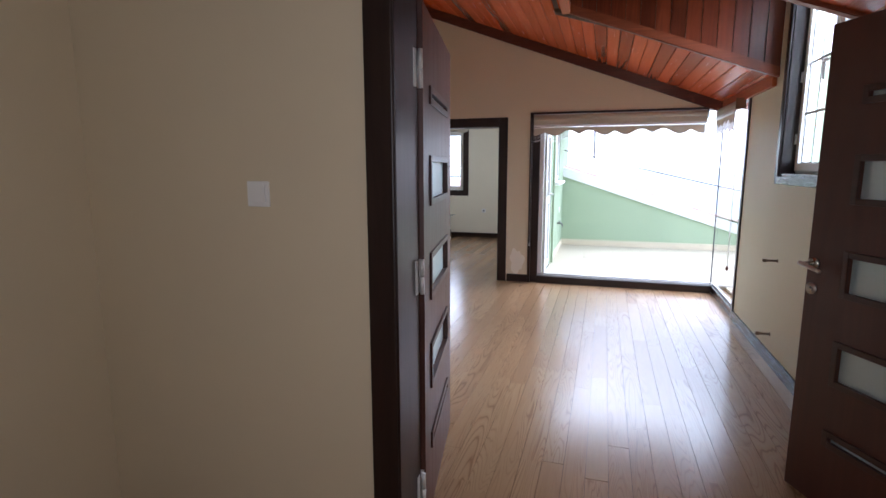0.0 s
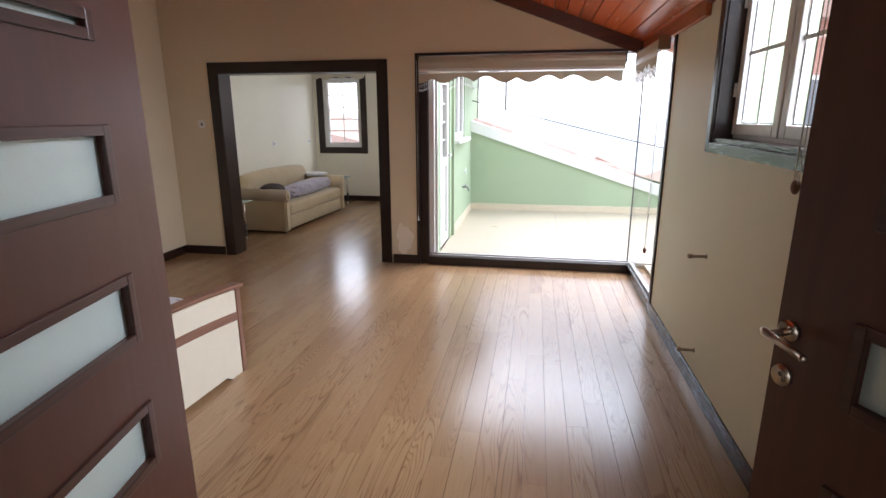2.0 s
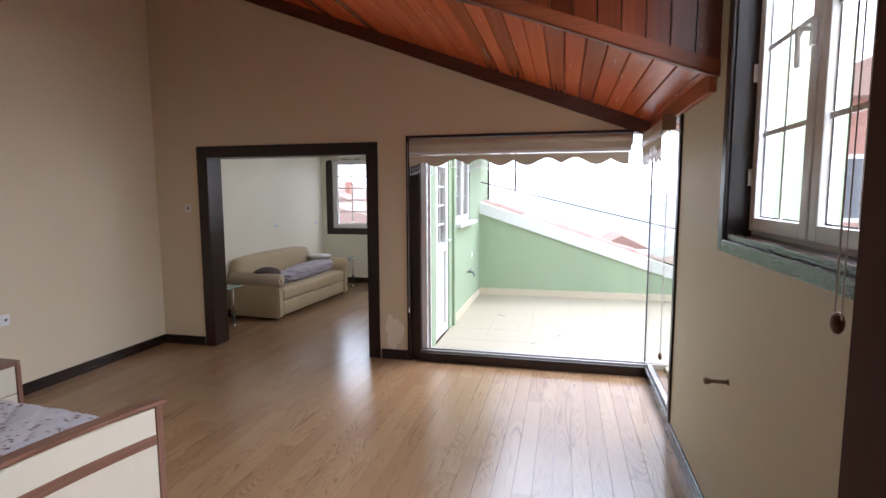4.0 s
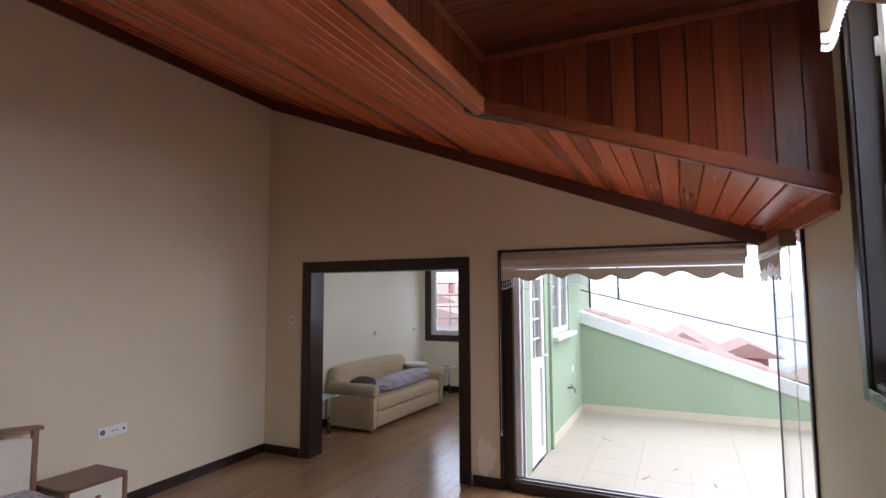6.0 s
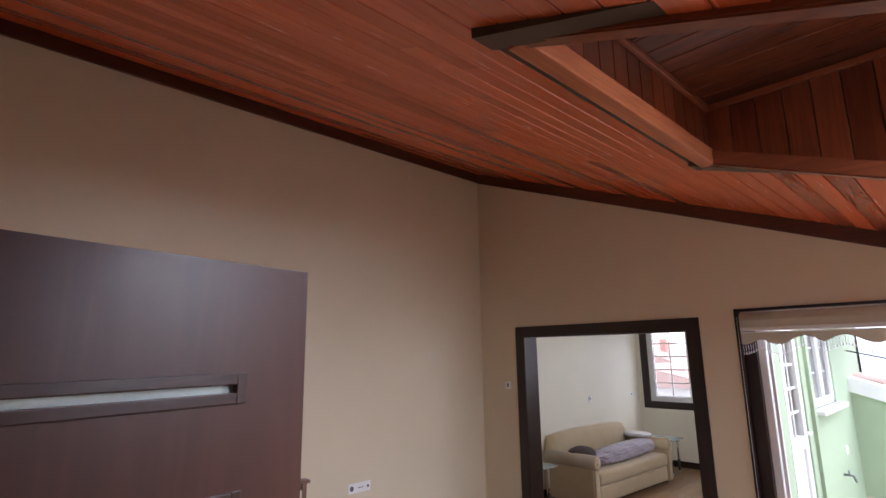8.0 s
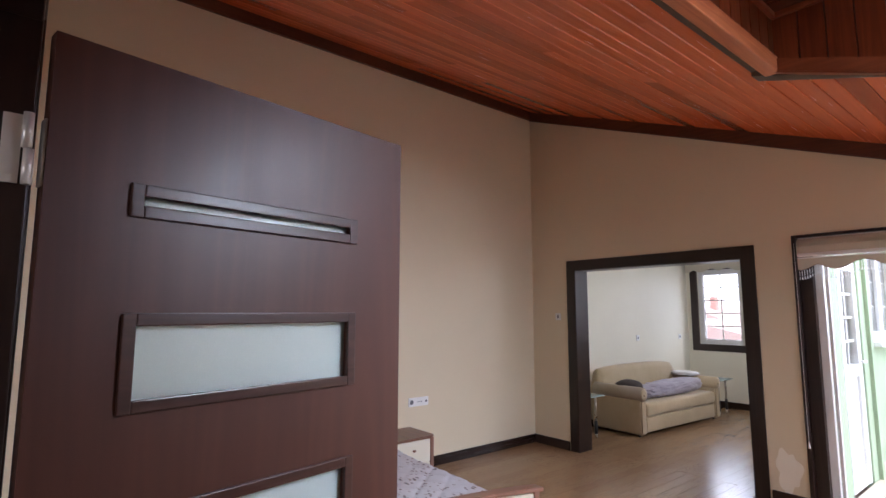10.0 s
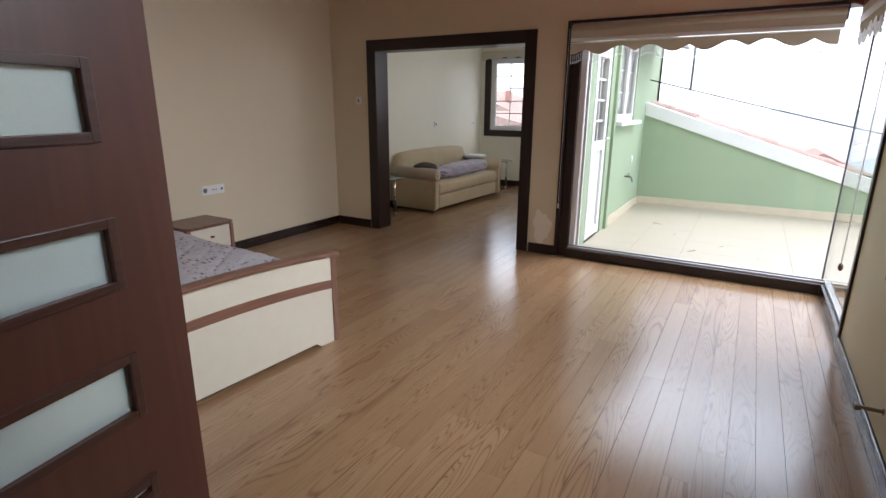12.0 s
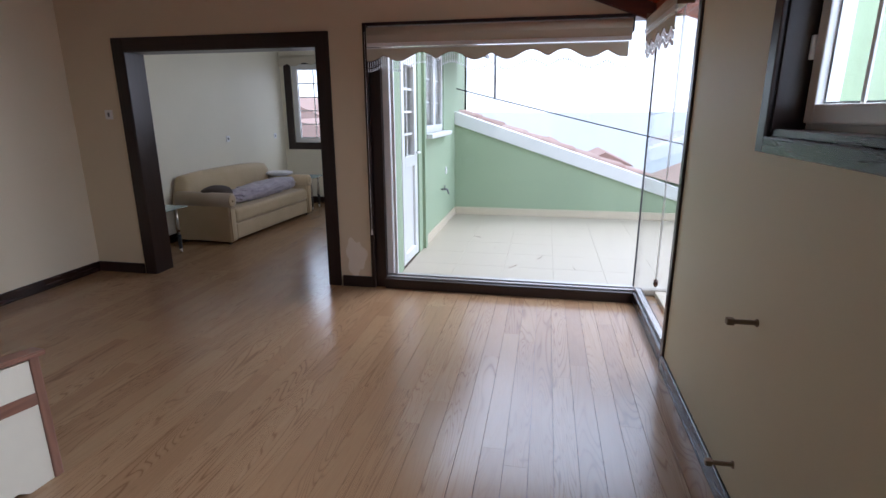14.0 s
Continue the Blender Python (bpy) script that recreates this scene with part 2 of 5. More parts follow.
PIPING = fabric("tan_piping", (0.26, 0.17, 0.10), (0.22, 0.15, 0.09))
BEADM = plain("clear_bead", (0.78, 0.80, 0.82), 0.12, 0, 0.02, 0.6)
bt = BEADM.node_tree                         # backlit glass beads glow with the sky
tl = bt.nodes.new("ShaderNodeBsdfTranslucent")
tl.inputs[0].default_value = (0.95, 0.96, 0.97, 1)
ms = bt.nodes.new("ShaderNodeMixShader")
ms.inputs[0].default_value = 0.6
bt.links.new(bt.nodes["Principled BSDF"].outputs[0], ms.inputs[1])
bt.links.new(tl.outputs[0], ms.inputs[2])
bt.links.new(ms.outputs[0], bt.nodes["Material Output"].inputs[0])
CREAML = plain("cream_laminate", (0.67, 0.62, 0.49), 0.35, 0, 0.02)
WALNUT = wood("walnut_laminate_x", (0.13, 0.058, 0.035), (0.22, 0.105, 0.065), "X", 0.33, 0.1)
WALNUTY = wood("walnut_laminate_y", (0.16, 0.075, 0.047), (0.26, 0.13, 0.085), "Y", 0.33, 0.1)
WALNUTZ = wood("walnut_laminate_z", (0.16, 0.075, 0.047), (0.26, 0.13, 0.085), "Z", 0.33, 0.1)
SOFAM = fabric("beige_sofa_fabric", (0.52, 0.41, 0.25), (0.46, 0.36, 0.21), 4.0, 600.0)
SOFAD = fabric("tan_sofa_side", (0.40, 0.32, 0.22), (0.35, 0.28, 0.19), 4.0, 600.0)
BLANKET = fabric("grey_mauve_blanket", (0.42, 0.38, 0.42), (0.30, 0.27, 0.31), 9.0, 500.0)
PILLOWD = fabric("dark_brown_cushion", (0.06, 0.042, 0.034), (0.04, 0.03, 0.024), 9.0, 500.0)
PILLOWD.node_tree.nodes["Principled BSDF"].inputs["Sheen Weight"].default_value = 0.0
PAPER = fabric("white_linen", (0.75, 0.74, 0.72), (0.68, 0.67, 0.66), 9.0, 500.0)
GREYM = plain("grey_metal", (0.16, 0.16, 0.17), 0.4, 0.6)
CABLE = plain("black_cable", (0.03, 0.03, 0.03), 0.6)
BROWNK = plain("brown_wood_knob", (0.16, 0.07, 0.04), 0.4)
BRASSH = plain("tan_metal_peg", (0.30, 0.23, 0.15), 0.45, 0.3)
BRICKM = plain("red_brick_wall", (0.46, 0.24, 0.19), 0.85, 0, 0.15)
HOUSEW = plain("pale_house_wall", (0.60, 0.56, 0.50), 0.85, 0, 0.08)
# the far haze is painted into this pale grey-blue ground colour
DISTANT = plain("haze_tinted_ground", (0.42, 0.45, 0.46), 0.95, 0, 0.2)
LEATHER = plain("thin_glass_top", (0.35, 0.45, 0.43), 0.08, 0, 0.02)


def frosted():
    m, nt, b = base_mat("frosted_glass", 0.35)
    v = coords(nt, (1, 1, 1))
    n = noise_of(nt, v, 400, 2)
    nt.links.new(ramp(nt, n, [(0.3, (0.74, 0.87, 0.84)), (0.7, (0.80, 0.92, 0.89))]), b.inputs["Base Color"])
    b.inputs["Transmission Weight"].default_value = 0.6
    return m


FROST = frosted()


def mattress_mat():
    m, nt, b = base_mat("quilted_floral_ticking", 0.8)
    v = coords(nt, (1, 1, 1))
    v2 = coords(nt, (1.0, 1.9, 1.0))
    vo = nt.nodes.new("ShaderNodeTexVoronoi")
    vo.inputs["Scale"].default_value = 17
    nt.links.new(v2, vo.inputs["Vector"])
    n = noise_of(nt, v, 26, 4, 0.6, 1.0)
    blot = nt.nodes.new("ShaderNodeMath")
    blot.operation = "ADD"
    nt.links.new(vo.outputs["Distance"], blot.inputs[0])
    nt.links.new(n, blot.inputs[1])
    leaf = ramp(nt, blot.outputs[0], [(0.60, (0.15, 0.15, 0.18)), (0.74, (0.34, 0.29, 0.25)), (0.82, (0.56, 0.56, 0.58))])
    patchy = noise_of(nt, v, 7, 2)
    c = mix(nt, leaf, (0.60, 0.60, 0.63), ramp(nt, patchy, [(0.56, (0, 0, 0)), (0.72, (1, 1, 1))]))
    nt.links.new(c, b.inputs["Base Color"])
    f = noise_of(nt, v, 700, 2)
    bump(nt, b, f, 0.2, 0.002)
    return m


TICKING = mattress_mat()

# ---- mesh helpers ----


def bm_box(bm, lo, hi, bevel=0.0):
    """A box between two corners, with its edges rounded by bevel."""
    lo, hi = [min(a, b) for a, b in zip(lo, hi)], [max(a, b) for a, b in zip(lo, hi)]
    size = [b - a for a, b in zip(lo, hi)]
    mid = [(a + b) / 2 for a, b in zip(lo, hi)]
    geo = bmesh.ops.create_cube(bm, size=1.0, matrix=Matrix.Translation(mid) @ Matrix.Diagonal((*size, 1)))
    if bevel > 0:
        edges = list({e for v in geo["verts"] for e in v.link_edges})
        bmesh.ops.bevel(bm, geom=edges, offset=min(bevel, min(size) * 0.45), segments=2, affect="EDGES", profile=0.6)
    return bm


def bm_prism(bm, pts, axis, a, b):
    """A closed outline pulled along an axis from a to b; pts hold the two other coordinates in order."""
    def put(p, t):
        return {"x": (t, p[0], p[1]), "y": (p[0], t, p[1]), "z": (p[0], p[1], t)}[axis]
    v0 = [bm.verts.new(put(p, a)) for p in pts]
    v1 = [bm.verts.new(put(p, b)) for p in pts]
    n = len(pts)
    for i in range(n):
        bm.faces.new((v0[i], v0[(i + 1) % n], v1[(i + 1) % n], v1[i]))
    bm.faces.new(v0[::-1])
    bm.faces.new(v1)
    bmesh.ops.recalc_face_normals(bm, faces=bm.faces)
    return bm


def bm_tube(bm, a, b, r, seg=12, r2=None):
    a, b = Vector(a), Vector(b)
    d = b - a
    m = Matrix.Translation((a + b) / 2) @ d.to_track_quat("Z", "Y").to_matrix().to_4x4()
    bmesh.ops.create_cone(bm, cap_ends=True, segments=seg, radius1=r, radius2=r if r2 is None else r2, depth=d.length, matrix=m)
    return bm


def bm_ball(bm, c, r, scale=(1, 1, 1), seg=14):
    bmesh.ops.create_uvsphere(bm, u_segments=seg, v_segments=seg // 2, radius=r, matrix=Matrix.Translation(c) @ Matrix.Diagonal((*scale, 1)))
    return bm


def mesh_of(bm, name, material, smooth=False):
    me = bpy.data.meshes.new(name)
    bm.to_mesh(me)
    bm.free()
    me.materials.append(material)
    if smooth:
        for p in me.polygons:
            p.use_smooth = True
    return me


def part(name, bm, material, parent=None, label="", smooth=False):
    ob = new(name, mesh_of(bm, name, material, smooth))
    if parent is not None:
        ob.parent = parent
    return tagged(ob, label)


def box(name, lo, hi, material, parent=None, bevel=0.0, label=""):
    return part(name, bm_box(bmesh.new(), lo, hi, bevel), material, parent, label)


def tube(name, a, b, r, material, parent=None, label="", seg=12):
    return part(name, bm_tube(bmesh.new(), a, b, r, seg), material, parent, label, True)


def thing(name, label, category, group="", kind="", at=(0, 0, 0)):
    ob = new(name)
    ob.location = at
    ob.empty_display_size = 0.1
    return tagged(ob, label, category, group, kind)


def structure(ob, label, category):
    return tagged(ob, label, category, "", "structure")

# ---- bedroom shell ----
XJ, YJ = 1.74, 3.12           # the right wall steps out beside the doors


def walls_of(name, pieces, material, label, category="wall"):
    bm = bmesh.new()
    for axis, a, b, pts in pieces:
        bm_prism(bm, pts, axis, a, b)
    return structure(part(name, bm, material), label, category)


def rect(a, b, c, d):
    return [(a, c), (b, c), (b, d), (a, d)]


def gable(a, b, low):
    """Outline in x and z from low up to the sloping ceiling."""
    return [(a, low), (b, low), (b, roof_z(b) + 0.05), (a, roof_z(a) + 0.05)]


OX0, OX1, OZ = -0.402, 1.555, 2.08          # double-door opening
walls_of("wall_south", [("y", YH, YF, gable(XL - 0.2, OX0, 0)), ("y", YH, YF, gable(OX1, XJ + 0.2, 0)),
                        ("y", YH, YF, gable(OX0, OX1, OZ))], WALL, "beige painted wall with the double doors in it")
PX0, PX1, PZ = -2.764, -0.992, 1.983         # wide opening to the sitting room
GX0, GZ = -0.63, 2.116         # corner glazing in the back wall
walls_of("wall_north", [("y", YB, YB2, gable(XL - 0.2, PX0, 0)), ("y", YB, YB2, gable(PX1, GX0, 0)),
                        ("y", YB, YB2, gable(PX0, PX1, PZ)), ("y", YB, YB2, gable(GX0, XR + 0.16, GZ))],
         WALL, "beige painted gable wall with a wide opening and corner glazing")
walls_of("wall_west", [("x", XL - 0.2, XL, rect(YF, YB, 0, roof_z(XL) + 0.12))], WALL, "tall plain beige painted wall beside the bed")
RY = 5.86                                  # the side glazing starts here
WY0, WY1, WZ0, WZ1 = 3.65, 4.80, 1.40, 2.93   # dormer window opening
walls_of("wall_east", [("x", XR, XR + 0.2, rect(YJ, WY0, 0, 2.24)), ("x", XR, XR + 0.2, rect(WY1, RY, 0, 2.24)),
                       ("x", XR, XR + 0.2, rect(WY0, WY1, 0, WZ0)), ("x", XR, XR + 0.2, rect(RY, YB2, GZ, 2.24)),
                       ("x", XR, XR + 0.2, rect(DY0, WY0, 2.24, DZ)), ("x", XR, XR + 0.2, rect(WY1, DY1, 2.24, DZ)),
                       ("x", XR, XR + 0.2, rect(WY0, WY1, WZ1, DZ)),
                       ("y", YJ - 0.0, YJ + 0.2, rect(XR + 0.2, XJ + 0.2, 0, 2.24)), ("x", XJ, XJ + 0.2, rect(YH, YJ, 0, 2.24))],
         WALL_R, "cream painted knee wall under the roof window")

# floors: a dark bed under the boards; the boards come last in the file
floor = structure(box("floor", (XL - 0.2, YH - 2.4, -0.16), (XJ + 0.2, YB2, -0.012), SUBM), "oak laminate floor of narrow boards", "floor")
floor_s = structure(box("floor_sitting_room", (SX - 0.2, YB2, -0.16), (TX - 0.12, SY + 0.2, -0.012), SUBM), "oak laminate floor of the sitting room", "floor")


def sloping_ceiling():
    """Boards along y on the slope, with a groove between each, and the hole of the dormer."""
    bm = bmesh.new()
    width, gap, thick = 0.118, 0.004, 0.02
    n = Vector((SLOPE, 0, 1)).normalized()
    step = width / math.sqrt(1 + SLOPE * SLOPE)
    x = XJ + 0.15
    row = 0
    rng = random.Random(4)

    def board(xa, xb, ya, yb):
        e = 0.0045
        lowv = [bm.verts.new((px, py, roof_z(px))) for px, py in ((xa - e, ya), (xb + e, ya), (xb + e, yb), (xa - e, yb))]
        midv = [bm.verts.new((px, py, roof_z(px) + e)) for px, py in ((xa, ya), (xb, ya), (xb, yb), (xa, yb))]
        topv = [bm.verts.new((px, py, roof_z(px) + thick)) for px, py in ((xa, ya), (xb, ya), (xb, yb), (xa, yb))]
        bm.faces.new(lowv)
        bm.faces.new(topv[::-1])
        for lower, upper in ((lowv, midv), (midv, topv)):
            for i in range(4):
                bm.faces.new((lower[i], upper[i], upper[(i + 1) % 4], lower[(i + 1) % 4]))

    while x > XL - 0.05:
        xa, xb = x, x - step + gap
        spans = [(YF - 0.02, YB + 0.02)]
        if xa > DX + 0.02:
            spans = [(YF - 0.02, DY0), (DY1, YB + 0.02)]
        for ya, yb in spans:
            cuts = [ya]
            if yb - ya > 3:
                cuts.append(ya + 1.2 + rng.random() * 2.6)
            cuts.append(yb)
            for p, q in zip(cuts, cuts[1:]):
                board(xa, xb, p, q - 0.001)
        x -= step
        row += 1
    bmesh.ops.recalc_face_normals(bm, faces=bm.faces)
    return structure(part("ceiling", bm, CEILM), "sloping varnished cedar board ceiling", "ceiling")


sloping_ceiling()


def dormer_ceiling():
    bm = bmesh.new()
    y = DY0
    while y < DY1 - 0.01:
        bm_box(bm, (DX - 0.02, y, DZ), (XR + 0.02, min(y + 0.112, DY1), DZ + 0.02), 0.004)
        y += 0.118
    # cedar darkened in its colour to carry the shade inside the dormer
    return structure(part("ceiling_dormer", bm, wood("dormer_cedar_shaded", (0.09, 0.020, 0.007), (0.19, 0.046, 0.014), "X", 0.28, 0.35, "island", 0.45, 8.0, (1.5, 1.5, 1.5))),
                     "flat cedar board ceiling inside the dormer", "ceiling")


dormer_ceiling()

# closed roof shell over the boards, open over the dormer
bm = bmesh.new()
for xa, xb, ya, yb in ((XL - 0.2, DX - 0.03, YH, YB2), (DX - 0.03, XJ + 0.2, YH, DY0 - 0.03), (DX - 0.03, XR + 0.2, DY1 + 0.03, YB2)):
    bm_prism(bm, [(xa, roof_z(xa) + 0.035), (xb, roof_z(xb) + 0.035), (xb, roof_z(xb) + 0.2), (xa, roof_z(xa) + 0.2)], "y", ya, yb)
structure(part("roof_slab", bm, CLAY), "tiled roof slab over the bedroom", "roof")
structure(box("roof_dormer", (DX - 0.05, DY0 - 0.06, DZ + 0.025), (XR + 0.45, DY1 + 0.06, DZ + 0.2), CLAY), "small flat roof over the dormer", "roof")


def lining(name, label, boards):
    """Upright boards of a dormer side; each board is an outline pulled across its thickness."""
    holder = thing(name, label, "panelling", kind="structure")
    for axis, a, b, pts in boards:
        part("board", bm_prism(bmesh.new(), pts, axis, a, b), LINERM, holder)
    return holder


def cheek(y0, y1):
    out = []
    x = DX
    while x < XR - 0.005:
        xb = min(x + 0.108, XR)
        out.append(("y", y0, y1, [(x, roof_z(x)), (xb, roof_z(xb)), (xb, DZ), (x, DZ)]))
        x += 0.114
    return out


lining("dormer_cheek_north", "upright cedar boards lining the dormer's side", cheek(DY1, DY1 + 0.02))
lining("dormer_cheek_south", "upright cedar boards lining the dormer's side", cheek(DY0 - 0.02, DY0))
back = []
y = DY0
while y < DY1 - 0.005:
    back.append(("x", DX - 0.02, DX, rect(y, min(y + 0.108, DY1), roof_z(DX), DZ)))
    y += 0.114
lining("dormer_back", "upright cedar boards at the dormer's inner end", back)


bm = bmesh.new()
for ya, yb in ((DY1 + 0.022, DY1 + 0.12), (DY0 - 0.12, DY0 - 0.022)):
    bm_prism(bm, [(DX - 0.12, roof_z(DX) + 0.01), (XR + 0.2, roof_z(XR) + 0.01), (XR + 0.2, DZ + 0.02), (DX - 0.12, DZ + 0.02)], "y", ya, yb)
bm_prism(bm, rect(DY0 - 0.02, DY1 + 0.02, roof_z(DX) + 0.03, DZ + 0.02), "x", DX - 0.12, DX - 0.022)
structure(part("wall_dormer", bm, SUBM), "dark studwork behind the dormer's cedar boards", "wall")


def sloped_strip(name, x0, x1, y0, y1, drop, over, material, label):
    bm = bm_prism(bmesh.new(), [(x0, roof_z(x0) - drop), (x1, roof_z(x1) - drop), (x1, roof_z(x1) + over), (x0, roof_z(x0) + over)], "y", y0, y1)
    bmesh.ops.bevel(bm, geom=bm.edges[:], offset=0.006, segments=2, affect="EDGES")
    return structure(part(name, bm, material), label, "moulding")


sloped_strip("trim_dormer_north", DX - 0.03, XR, DY1 - 0.018, DY1 + 0.035, 0.022, 0.055, MOULDM, "cedar edge moulding along the dormer opening")
sloped_strip("trim_dormer_south", DX - 0.06, XR, DY0 - 0.045, DY0 + 0.018, 0.022, 0.055, MOULDM, "cedar edge moulding along the dormer opening")
structure(box("trim_dormer_back", (DX - 0.055, DY0 - 0.03, roof_z(DX) - 0.022), (DX + 0.015, DY1 + 0.02, roof_z(DX) + 0.063), MOULDY, bevel=0.008), "lighter cedar edge board of the dormer opening", "moulding")
for nm, a, b in (("trim_dormer_corner", (DX, DY1 - 0.025, DZ - 0.03), (XR, DY1, DZ)), ("trim_dormer_corner_back", (DX, DY0, DZ - 0.03), (DX + 0.025, DY1 - 0.025, DZ)),
                 ("trim_dormer_corner_south", (DX + 0.025, DY0, DZ - 0.03), (XR, DY0 + 0.025, DZ))):
    structure(box(nm, a, b, MOULDM, bevel=0.006), "thin cedar corner bead in the dormer", "moulding")
# cornices under the slope
sloped_strip("cornice_north", XL, XR, YB - 0.03, YB - 0.001, 0.117, 0.0, CORNICE, "dark cedar cornice along the sloping ceiling")
sloped_strip("cornice_south", XL, XJ, YF + 0.001, YF + 0.03, 0.117, 0.0, CORNICE, "dark cedar cornice along the sloping ceiling")
structure(box("cornice_west", (XL + 0.001, YF + 0.03, roof_z(XL) - 0.115), (XL + 0.03, YB - 0.03, roof_z(XL + 0.03)), CORNICEY, bevel=0.005), "dark cedar cornice on the tall wall", "moulding")
structure(box("cornice_east", (XR - 0.035, DY1 + 0.035, 2.075), (XR - 0.001, YB - 0.03, roof_z(XR - 0.035)), MOULDY, bevel=0.006), "cedar cornice on the knee wall", "moulding")
structure(box("cornice_east_near", (XR - 0.035, YJ + 0.01, 2.075), (XR - 0.001, DY0 - 0.045, roof_z(XR - 0.035)), MOULDY, bevel=0.006), "cedar cornice on the knee wall", "moulding")

# baseboards


def baseboard(name, lo, hi, mat):
    return structure(box(name, lo, hi, mat, bevel=0.005), "dark wenge baseboard along the wall", "baseboard")


BH, BT = 0.095, 0.016
baseboard("baseboard_west", (XL, YF + BT, 0), (XL + BT, YB - BT, BH), TRIMY)
baseboard("baseboard_north_a", (XL, YB - BT, 0), (PX0 - 0.10, YB, BH), TRIMX)
baseboard("baseboard_north_b", (PX1 + 0.10, YB - BT, 0), (GX0, YB, BH), TRIMX)
baseboard("baseboard_east", (XR - BT, YJ, 0), (XR, RY, BH), TRIMY)
baseboard("baseboard_south", (XL + BT, YF, 0), (OX0 - 0.10, YF + BT, BH), TRIMX)
baseboard("baseboard_sitting_west", (SX, YB2 + 0.02, 0), (SX + BT, SY - BT, BH), TRIMY)
baseboard("baseboard_sitting_north", (SX, SY - BT, 0), (TX - 0.2, SY, BH), TRIMX)


def casing(name, x0, x1, z1, ya, yb, wide, label, proud=0.016):
    """Lining and architraves of an opening in a wall along x."""
    h = thing(name, label, "door frame", kind="structure")
    t = 0.03
    box("lining", (x0, ya - proud + 0.004, 0), (x0 + t, yb + proud - 0.004, z1), TRIM, h, 0.003)
    box("lining", (x1 - t, ya - proud + 0.004, 0), (x1, yb + proud - 0.004, z1), TRIM, h, 0.003)
    box("head_lining", (x0 + t, ya - proud + 0.004, z1 - t), (x1 - t, yb + proud - 0.004, z1), TRIMX, h, 0.003)
    for y0, y1 in ((ya - proud, ya), (yb, yb + proud)):
        box("architrave", (x0 - wide + t, y0, 0), (x0 + t - 0.008, y1, z1 + wide - t), TRIM, h, 0.004)
        box("architrave", (x1 - t + 0.008, y0, 0), (x1 + wide - t, y1, z1 + wide - t), TRIM, h, 0.004)
        box("head_architrave", (x0 + t - 0.008, y0, z1 - t + 0.008), (x1 - t + 0.008, y1, z1 + wide - t), TRIMX, h, 0.004)
    return h


casing("door_frame_sitting_room", PX0, PX1, PZ, YB, YB2, 0.115, "dark wenge casing round the wide open doorway")
casing("door_frame_bedroom", OX0, OX1, OZ, YH, YF, 0.105, "dark wenge casing of the double doors")

# hall behind the doors
walls_of("wall_hall_west", [("x", -1.9, -1.7, rect(YH - 2.2, YH, 0, 2.6))], WALL, "beige painted hall wall")
walls_of("wall_hall_east", [("x", 2.1, 2.3, rect(YH - 2.2, YH, 0, 2.6))], WALL, "beige painted hall wall")
walls_of("wall_hall_south", [("y", YH - 2.4, YH - 2.2, rect(-1.9, 2.3, 0, 2.6))], WALL, "beige painted hall wall")
structure(box("ceiling_hall", (-1.9, YH - 2.4, 2.6), (2.3, YH, 2.7), HALLC), "plain white hall ceiling", "ceiling")

# ---- sitting room shell ----
walls_of("wall_sitting_west", [("x", SX - 0.2, SX, rect(YB2, SY, 0, 2.9))], WALL_S, "pale plain painted wall behind the sofa")
SWX0, SWX1, SWZ0, SWZ1 = -3.25, -2.53, 0.965, 2.19
walls_of("wall_sitting_north", [("y", SY, SY + 0.2, rect(SX - 0.2, SWX0, 0, 2.9)), ("y", SY, SY + 0.2, rect(SWX1, TX, 0, 2.9)),
                                ("y", SY, SY + 0.2, rect(SWX0, SWX1, 0, SWZ0)), ("y", SY, SY + 0.2, rect(SWX0, SWX1, SWZ1, 2.9))],
         WALL_S, "pale painted wall with a window")
TDY0, TDY1, TDZ = 7.34, 7.98, 2.0        # terrace door
TWY0, TWY1, TWZ0, TWZ1 = 8.30, 9.30, 1.235, 2.12   # terrace window
structure(box("ceiling_sitting_room", (SX - 0.2, YB2, 2.9), (TX, SY + 0.2, 3.0), HALLC), "plain white sitting room ceiling", "ceiling")
walls_of("wall_sitting_side", [("y", YB2, YB2 + 0.03, rect(SX - 0.2, SX + 0.0, 0, 2.9))], WALL_S, "pale painted return wall")
bm = bmesh.new()
for a, b, c, d in ((YB2, TDY0, 0, 3.0), (TDY1, TWY0, 0, 3.0), (TWY1, SY + 0.2, 0, 3.0), (TDY0, TDY1, TDZ, 3.0), (TWY0, TWY1, 0, TWZ0), (TWY0, TWY1, TWZ1, 3.0)):
    bm_prism(bm, rect(a, b, c, d), "x", TX - 0.12, TX)
structure(part("wall_terrace_west", bm, GREEN), "pale green rendered outside wall with a terrace door", "wall")
bm = bmesh.new()
for a, b, c, d in ((YB2, TDY0, 0, 2.9), (TDY1, TWY0, 0, 2.9), (TWY1, SY, 0, 2.9), (TDY0, TDY1, TDZ, 2.9), (TWY0, TWY1, 0, TWZ0), (TWY0, TWY1, TWZ1, 2.9)):
    bm_prism(bm, rect(a, b, c, d), "x", TX - 0.20, TX - 0.12)
structure(part("wall_sitting_east", bm, WALL_S), "pale painted inner face of the terrace wall", "wall")

# ---- glazing and windows ----


def pane(name, lo, hi, parent):
    ob = box(name, lo, hi, GLASS, parent, 0, "clear glass pane")
    ob.visible_shadow = False
    return ob


